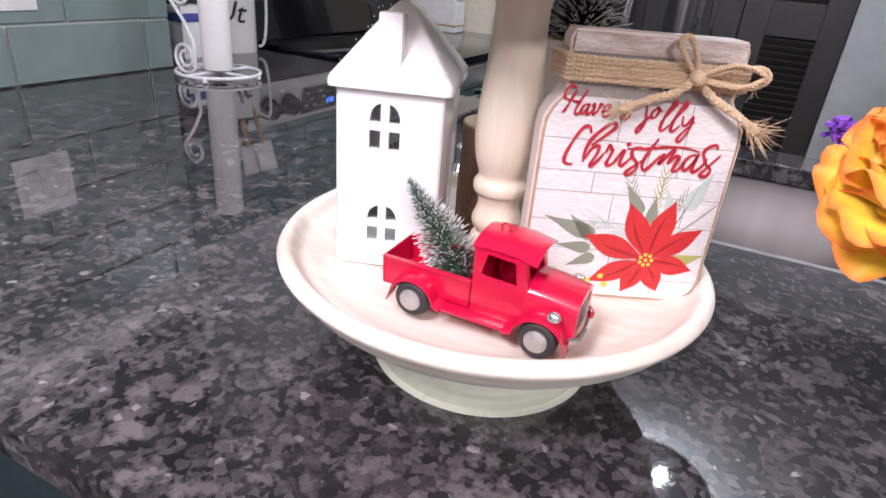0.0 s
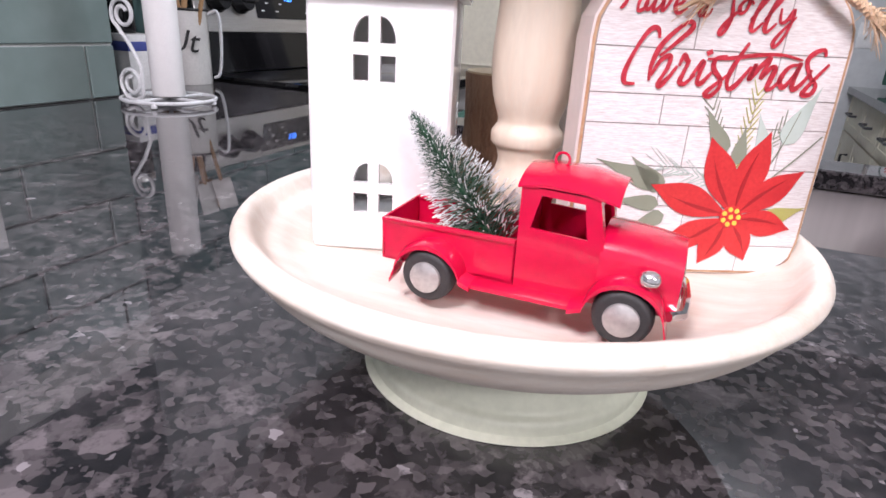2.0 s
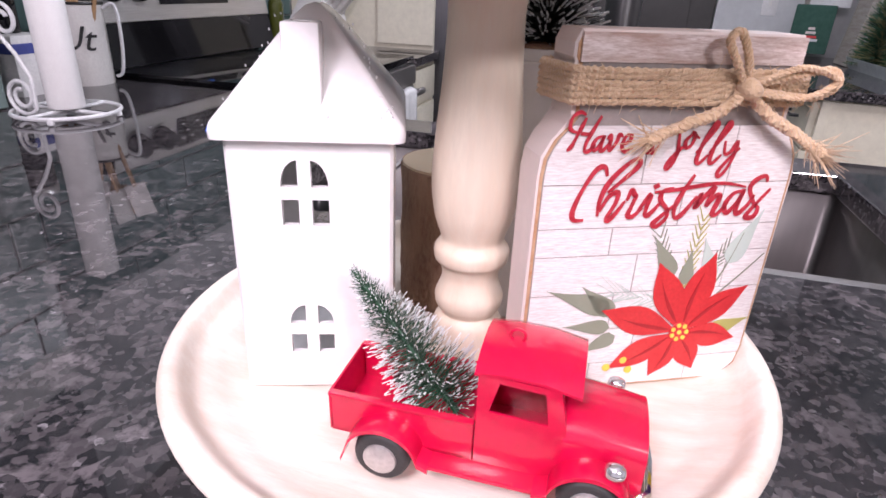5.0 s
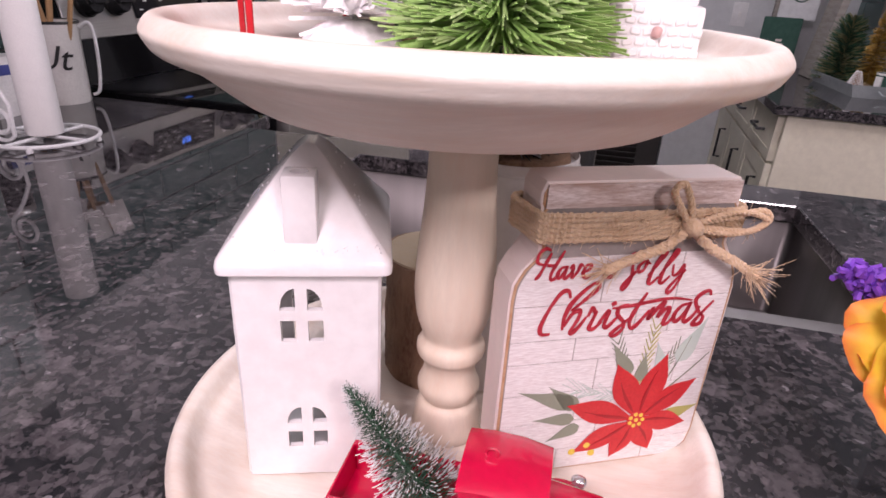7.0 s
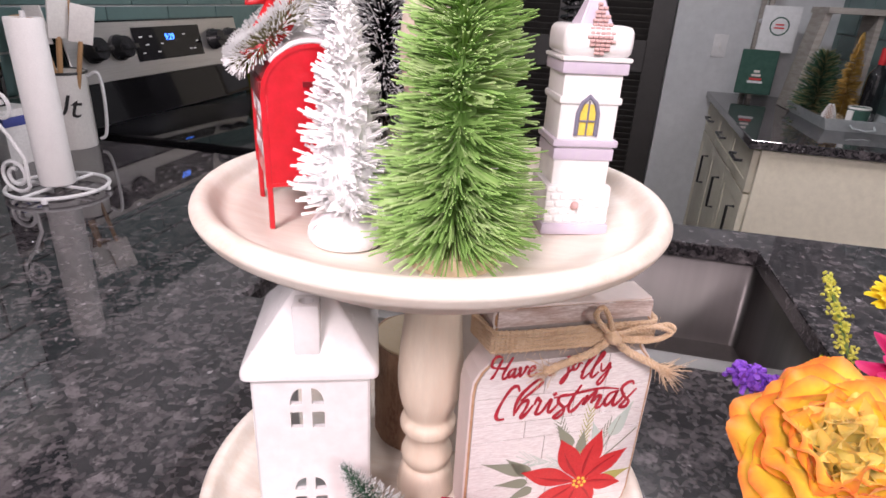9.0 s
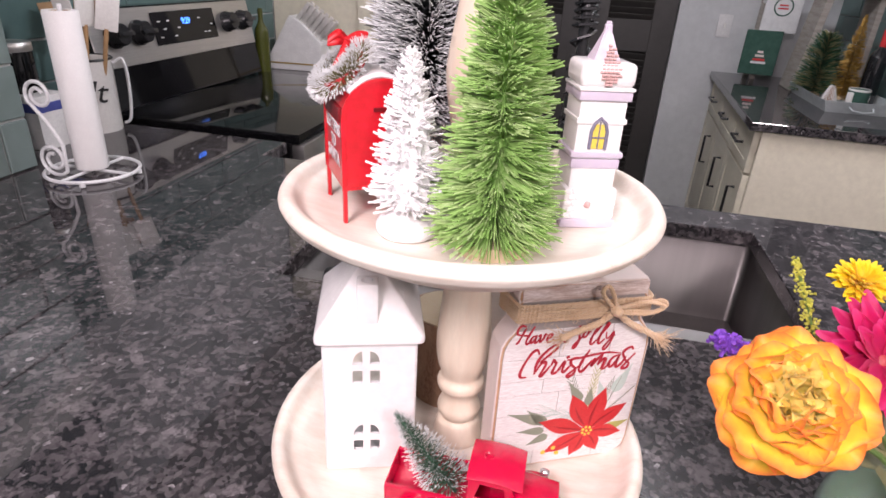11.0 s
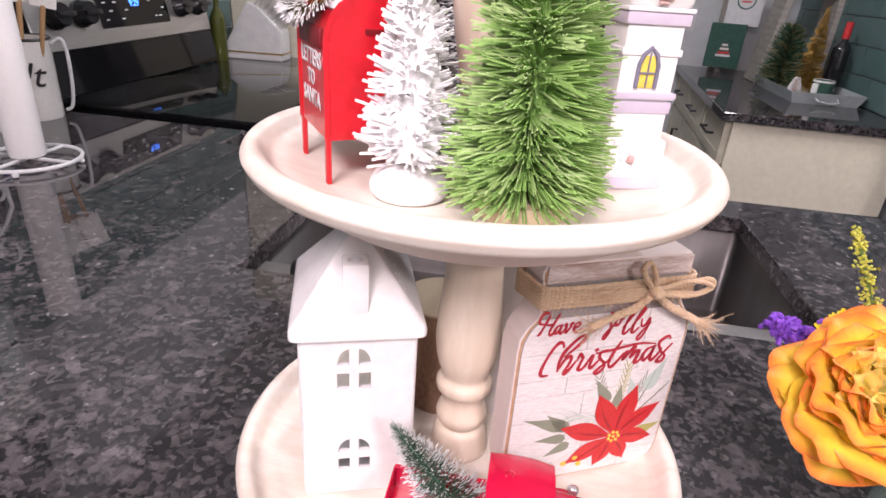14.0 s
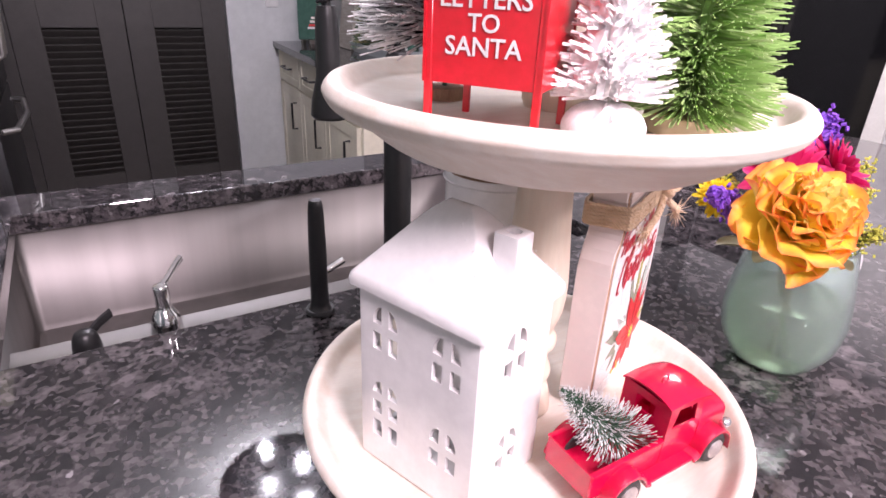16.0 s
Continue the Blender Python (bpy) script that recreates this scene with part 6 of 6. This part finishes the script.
for z0, z1, g, mt in ((0.0445, 0.0515, 0.0012, "lilac_glaze"), (0.0525, 0.0565, 0.0026, "lilac_glaze"), (0.076, 0.080, 0.0014, "porcelain"), (0.092, 0.0985, 0.0022, "lilac_glaze"), (0.0985, 0.101, 0.0034, "porcelain")):
    part("band", a_box(-0.0195 - g, 0.0195 + g, -0.019 - g, 0.018 + g, z0, z1, 0.0012), mt, twn)
part("cornice", a_box(-0.0225, 0.0225, -0.022, 0.021, 0.1005, 0.117, 0.006, 3), "porcelain", twn)
bm = lathe([(0.0205, 0.108), (0.0165, 0.115), (0.0110, 0.123), (0.0065, 0.131), (0.0035, 0.136), (0.0042, 0.140), (0.0, 0.143)], 4, m=pose(0, 0, 0, 0, 0, 45))
bmesh.ops.bevel(bm, geom=list(bm.edges), offset=0.0012, segments=2, affect="EDGES")
part("spire", bm, "lilac_glaze", twn)
for r in range(13):
    n = (2, 3, 4, 5, 5, 5, 4, 4, 3, 3, 2, 2, 1)[r]
    for c in range(n):
        f = r / 13
        x, z = (c - (n - 1) / 2) * 0.0033 + (0.0008 if r % 2 else -0.0008), 0.1030 + 0.0020 * r
        y = -0.0222 + 0.0135 * max(0, f - 0.25)
        part("brick", box(bmesh.new(), -0.0015, 0.0015, -0.0009, 0.0009, -0.0008, 0.0008, 0.0003, 1, pose(x, y - 0.0008, z, -30)), "brick_print", twn)
win = part("window", extrude_poly([(-0.0052, 0), (0.0052, 0), (0.0052, 0.012), (0.0036, 0.0165), (0, 0.0195), (-0.0036, 0.0165), (-0.0052, 0.012)], 0.0012, m=pose(-0.001, -0.0200, 0.0590)), "yellow_glaze", twn, "yellow arched window", False)
arc = [(-0.0066, 0, 0), (-0.0066, 0, 0.0125), (-0.0045, 0, 0.018), (0, 0, 0.0215), (0.0045, 0, 0.018), (0.0066, 0, 0.0125), (0.0066, 0, 0)]
fr = part("window_frame", tube(arc, 0.0015, 8), "slate_glaze", win)
fr.location = (-0.001, -0.0202, 0.0588)
for pts in (((-0.001, -0.0206, 0.059), (-0.001, -0.0206, 0.0782)), ((-0.006, -0.0206, 0.0670), (0.004, -0.0206, 0.0670))):
    part("glazing_bar", tube(pts, 0.0006, 6), "slate_glaze", win)
part("robin", lathe(smooth_profile([(0, -0.003), (0.0022, -0.001), (0.0026, 0.001), (0.001, 0.003), (0, 0.0034)], 3), 14, m=pose(-0.003, -0.0245, 0.0185, 0, 60, 0)), "brick_print", twn, "small brown painted detail")

# ---- vase and flowers ----
VX, VY = 0.380, 0.004
vase = thing("flower_vase", "frosted pale green glass vase with water", "vase", pose(VX, VY, TOP))
vp = smooth_profile([(0, 0.0), (0.030, 0.0), (0.044, 0.008), (0.058, 0.032), (0.0625, 0.058), (0.061, 0.085), (0.056, 0.115), (0.051, 0.142), (0.0495, 0.150)], 5)
part("glass", lathe(vp + [(0.048, 0.151)] + [(max(0, r - 0.003), max(z, 0.004)) for r, z in reversed(vp)], 56), "vase_glass", vase)
wp = [(0, 0.006)] + [(max(0, r - 0.0035), z) for r, z in vp if 0.006 < z < 0.090]
part("water", lathe(wp + [(0, wp[-1][1])], 48), "soil_water", vase, "greenish water")
pot = thing("white_pot", "round white ceramic pot behind the vase", "pot", pose(0.60, 0.10, TOP))
part("bowl", lathe(smooth_profile([(0, 0), (0.04, 0), (0.06, 0.015), (0.07, 0.05), (0.06, 0.09), (0.055, 0.09), (0.062, 0.05), (0.05, 0.02), (0, 0.012)], 4), 40), "porcelain", pot)


def petal_mesh(name, width, length, cup, curl, material, notch=0.0, ruffle=0.0, seed=0, point=0.0):
    """A cupped petal from its root at the origin, along +y, bending towards +z."""
    rn = random.Random(seed)
    nu, nv = 11, 9
    verts, faces, along = [], [], []
    ph = rn.uniform(0, 6)
    peak = rn.uniform(-0.45, 0.45) if point else 0.0
    for j in range(nv):
        v = j / (nv - 1)
        wv = width / 2 * math.sin(math.pi * (0.10 + 0.68 * v ** 0.8)) ** 0.7
        for i in range(nu):
            u = 2 * i / (nu - 1) - 1
            tip = 1 - notch * u * u * v - 0.26 * u * u * v
            tip += point * v ** 3 * max(0, 1 - abs(u - peak) / 0.55) + 0.25 * point * v ** 4 * math.sin(7 * u + 2 * ph)
            x = wv * u
            y = length * v * tip
            z = cup * (u * u) * width * 0.5 + curl * length * (v ** 2) * 0.6 - 0.9 * curl * length * max(0, v - 0.7) ** 2 * 3
            z += ruffle * width * v * v * math.sin(4.2 * u + ph)
            verts.append((x, y, z))
            along.append(v * (1 - 0.06 * abs(u)) + 0.10 * abs(u) * v)
    for j in range(nv - 1):
        for i in range(nu - 1):
            a = j * nu + i
            faces.append((a, a + 1, a + nu + 1, a + nu))
    me = bpy.data.meshes.new(name)
    me.from_pydata(verts, [], faces)
    at = me.attributes.new("along", "FLOAT", "POINT")
    at.data.foreach_set("value", along)
    for p in me.polygons:
        p.use_smooth = True
    me.materials.append(MATS[material])
    return me


def aim(place, normal, spin=0):
    q = Vector(normal).to_track_quat("Z", "Y")
    return Matrix.Translation(place) @ q.to_matrix().to_4x4() @ pose(0, 0, 0, 0, 0, spin)


def add_stem(ob, place, bend=0.0):
    p = Vector(place)
    foot = Vector((VX + (p.x - VX) * -0.12, VY + (p.y - VY) * -0.12, TOP + 0.02))
    neck = Vector((VX + (p.x - VX) * 0.30, VY + (p.y - VY) * 0.30, TOP + 0.15))
    inv = ob.matrix_world.inverted()
    run = smooth_profile([tuple(inv @ q) for q in (foot, foot.lerp(neck, 0.5), neck, neck.lerp(p, 0.6) + Vector((0, 0, bend)), p)], 5)
    part("stem", tube(run, 0.0024, 7), "stem_green", ob)


rp = (0.240, -0.048, 1.132)
rose = thing("rose", "large yellow-orange garden rose in full bloom", "rose", aim(rp, (-0.20, -0.62, 0.72)), "cut flowers")
outer = [petal_mesh("petal", 0.054, 0.047, 0.20, 0.33, "rose_petal", 0.0, 0.13, s, 0.05) for s in range(5)]
mid = [petal_mesh("petal", 0.042, 0.041, 0.30, 0.43, "rose_petal", 0.0, 0.15, 10 + s, 0.05) for s in range(5)]
core = [petal_mesh("petal", 0.025, 0.029, 0.45, 0.48, "rose_heart", 0.0, 0.22, 20 + s, 0.04) for s in range(4)]
rnd = random.Random(15)
k = 0
for shapes, n, r0, tilt0, tilt1, z0 in ((outer, 11, 0.004, -16, 6, -0.014), (outer, 11, 0.004, 4, 24, -0.008), (outer, 10, 0.003, 20, 38, -0.004), (mid, 12, 0.004, 28, 48, 0.000), (mid, 10, 0.003, 40, 56, 0.003), (core, 12, 0.008, 36, 58, 0.007), (core, 11, 0.005, 50, 70, 0.011), (core, 7, 0.003, 66, 86, 0.013)):
    for i in range(n):
        me = shapes[(i * 2 + k) % len(shapes)]
        ob = new("petal", me)
        ob.parent = rose
        s = rnd.uniform(0.80, 1.08)
        ob.matrix_basis = pose(0, 0, z0, 0, 0, 360 * i / n + 17 * k + rnd.uniform(-9, 9)) @ pose(0, r0, 0, rnd.uniform(tilt0, tilt1), rnd.uniform(-7, 7), 0) @ Matrix.Scale(s, 4)
    k += 1
add_stem(rose, rp)


def ray_flower(name, label, category, place, normal, material, petal_l, petal_w, layers, n, heart, heart_r):
    ob = thing(name, label, category, aim(place, normal), "cut flowers")
    shapes = [petal_mesh("petal", petal_w, petal_l, 0.3, 0.12, material, 0.05, 0.08, 50 + s) for s in range(3)]
    rn = random.Random(len(name) + n)
    for L in range(layers):
        for i in range(n):
            p = new("petal", shapes[(i + L) % 3])
            p.parent = ob
            p.matrix_basis = pose(0, 0, 0.002 * L, 0, 0, 360 * (i + 0.5 * (L % 2)) / n + rn.uniform(-5, 5)) @ pose(0, heart_r * 0.5, 0, rn.uniform(-6, 10) + 58 * L / max(1, layers), rn.uniform(-14, 14), 0) @ Matrix.Scale((1 - 0.45 * L / max(1, layers)) * rn.uniform(0.9, 1.08), 4)
    part("heart", lathe(smooth_profile([(heart_r, 0), (heart_r * 0.9, heart_r * 0.4), (0, heart_r * 0.6)], 4), 20), heart, ob)
    add_stem(ob, place)
    return ob


ray_flower("gerbera", "hot pink gerbera daisy", "gerbera", (0.322, 0.018, 1.138), (-0.25, -0.75, 0.6), "gerbera_petal", 0.048, 0.017, 3, 18, "print_red_dark", 0.009)
ray_flower("gerbera", "hot pink gerbera daisy turned away", "gerbera", (0.385, 0.005, 1.135), (0.4, -0.7, 0.6), "gerbera_petal", 0.045, 0.017, 3, 18, "print_red_dark", 0.009)
for p, nrm in (((0.310, 0.066, 1.178), (-0.1, -0.4, 0.9)), ((0.362, 0.050, 1.165), (0.1, -0.45, 0.88)), ((0.275, 0.050, 1.112), (-0.5, -0.5, 0.7))):
    ray_flower("chrysanthemum", "bright yellow button chrysanthemum", "chrysanthemum", p, nrm, "mum_petal", 0.021, 0.008, 4, 20, "print_yellow", 0.006)
ray_flower("lily", "peach-yellow open bloom in the vase", "flower", (0.385, 0.085, 1.160), (-0.1, -0.3, 0.9), "peach_petal", 0.045, 0.028, 2, 7, "leaf_olive", 0.006)


def sprig(name, label, category, top, base, material, n, spread, size, seed, droop=0.0):
    """A stalk set with many tiny florets."""
    ob = thing(name, label, category, Matrix.Translation(base), "cut flowers")
    rn = random.Random(seed)
    d = Vector(top) - Vector(base)
    run = [(0, 0, 0), tuple(d * 0.5 + Vector((0, 0, droop))), tuple(d)]
    part("stalk", tube(smooth_profile(run, 6), 0.0012, 6), "stem_green", ob)
    sm = [Vector(p) for p in smooth_profile(run, 20)]
    sp = []
    for i in range(n):
        f = rn.uniform(0.25, 1.0)
        c = sm[min(len(sm) - 1, int(f * len(sm)))] + Vector((rn.gauss(0, 1), rn.gauss(0, 1), rn.gauss(0, 1))) * spread * (1.25 - f * 0.8)
        v = Vector((rn.gauss(0, 1), rn.gauss(0, 1), rn.gauss(0, 1))).normalized() * size
        sp.append((c - v, c + v, size * 0.7, size * 0.8))
    tagged(bristles("bloom", sp, material, ob, sides=5), kind="stuff")
    return ob


neck = (VX - 0.02, VY, TOP + 0.14)
sprig("goldenrod_sprig", "tall yellow-green goldenrod sprig", "goldenrod", (0.256, 0.058, 1.193), (0.300, 0.045, 1.10), "goldenrod", 220, 0.0032, 0.0013, 1)
for k, (t, b) in enumerate((((0.42, -0.02, 1.12), (0.38, 0.0, 1.04)), ((0.40, -0.05, 1.09), (0.37, 0.0, 1.04)), ((0.45, 0.0, 1.14), (0.38, 0.01, 1.04)))):
    sprig("goldenrod_sprig", "bushy yellow-green goldenrod sprig", "goldenrod", t, b, "goldenrod", 320, 0.009, 0.0015, 5 + k)
sprig("statice_sprig", "purple statice sprig in the vase", "statice", (0.200, 0.006, 1.142), (0.290, 0.02, 1.10), "statice", 420, 0.0065, 0.0022, 3)
sprig("statice_sprig", "purple statice sprig in the vase", "statice", (0.40, 0.03, 1.185), (0.37, 0.02, 1.10), "statice", 500, 0.011, 0.0024, 4)
lf = petal_mesh("leaf", 0.035, 0.075, 0.2, 0.1, "peach_petal", 0, 0.05, 77)
lf.materials.clear()
lf.materials.append(MATS["leaf_olive"])
leaves = thing("leaf_stem", "olive green leaves at the vase mouth", "leaves", Matrix.Translation(neck), "cut flowers")
for k, (yaw, pitch) in enumerate(((95, 6), (150, 14), (60, 4), (215, 24), (-60, 12), (-20, 16), (20, 12))):
    ob = new("leaf", lf)
    ob.parent = leaves
    ob.matrix_basis = pose(0, 0, 0, 0, 0, yaw) @ pose(0, 0.01, 0, pitch, 0, 0)

# ---- tiles last ----
tiles(wall_stub, -1.169, -0.40, 0.684, TOP, 5, "tile_sage")
tiles(wall_west, -1.45, 0.69, 2.42, TOP, 6, "tile_teal")
tiles(wall_nook, 1.43, 1.935, 3.49, TOP, 5, "tile_teal", face=-1)
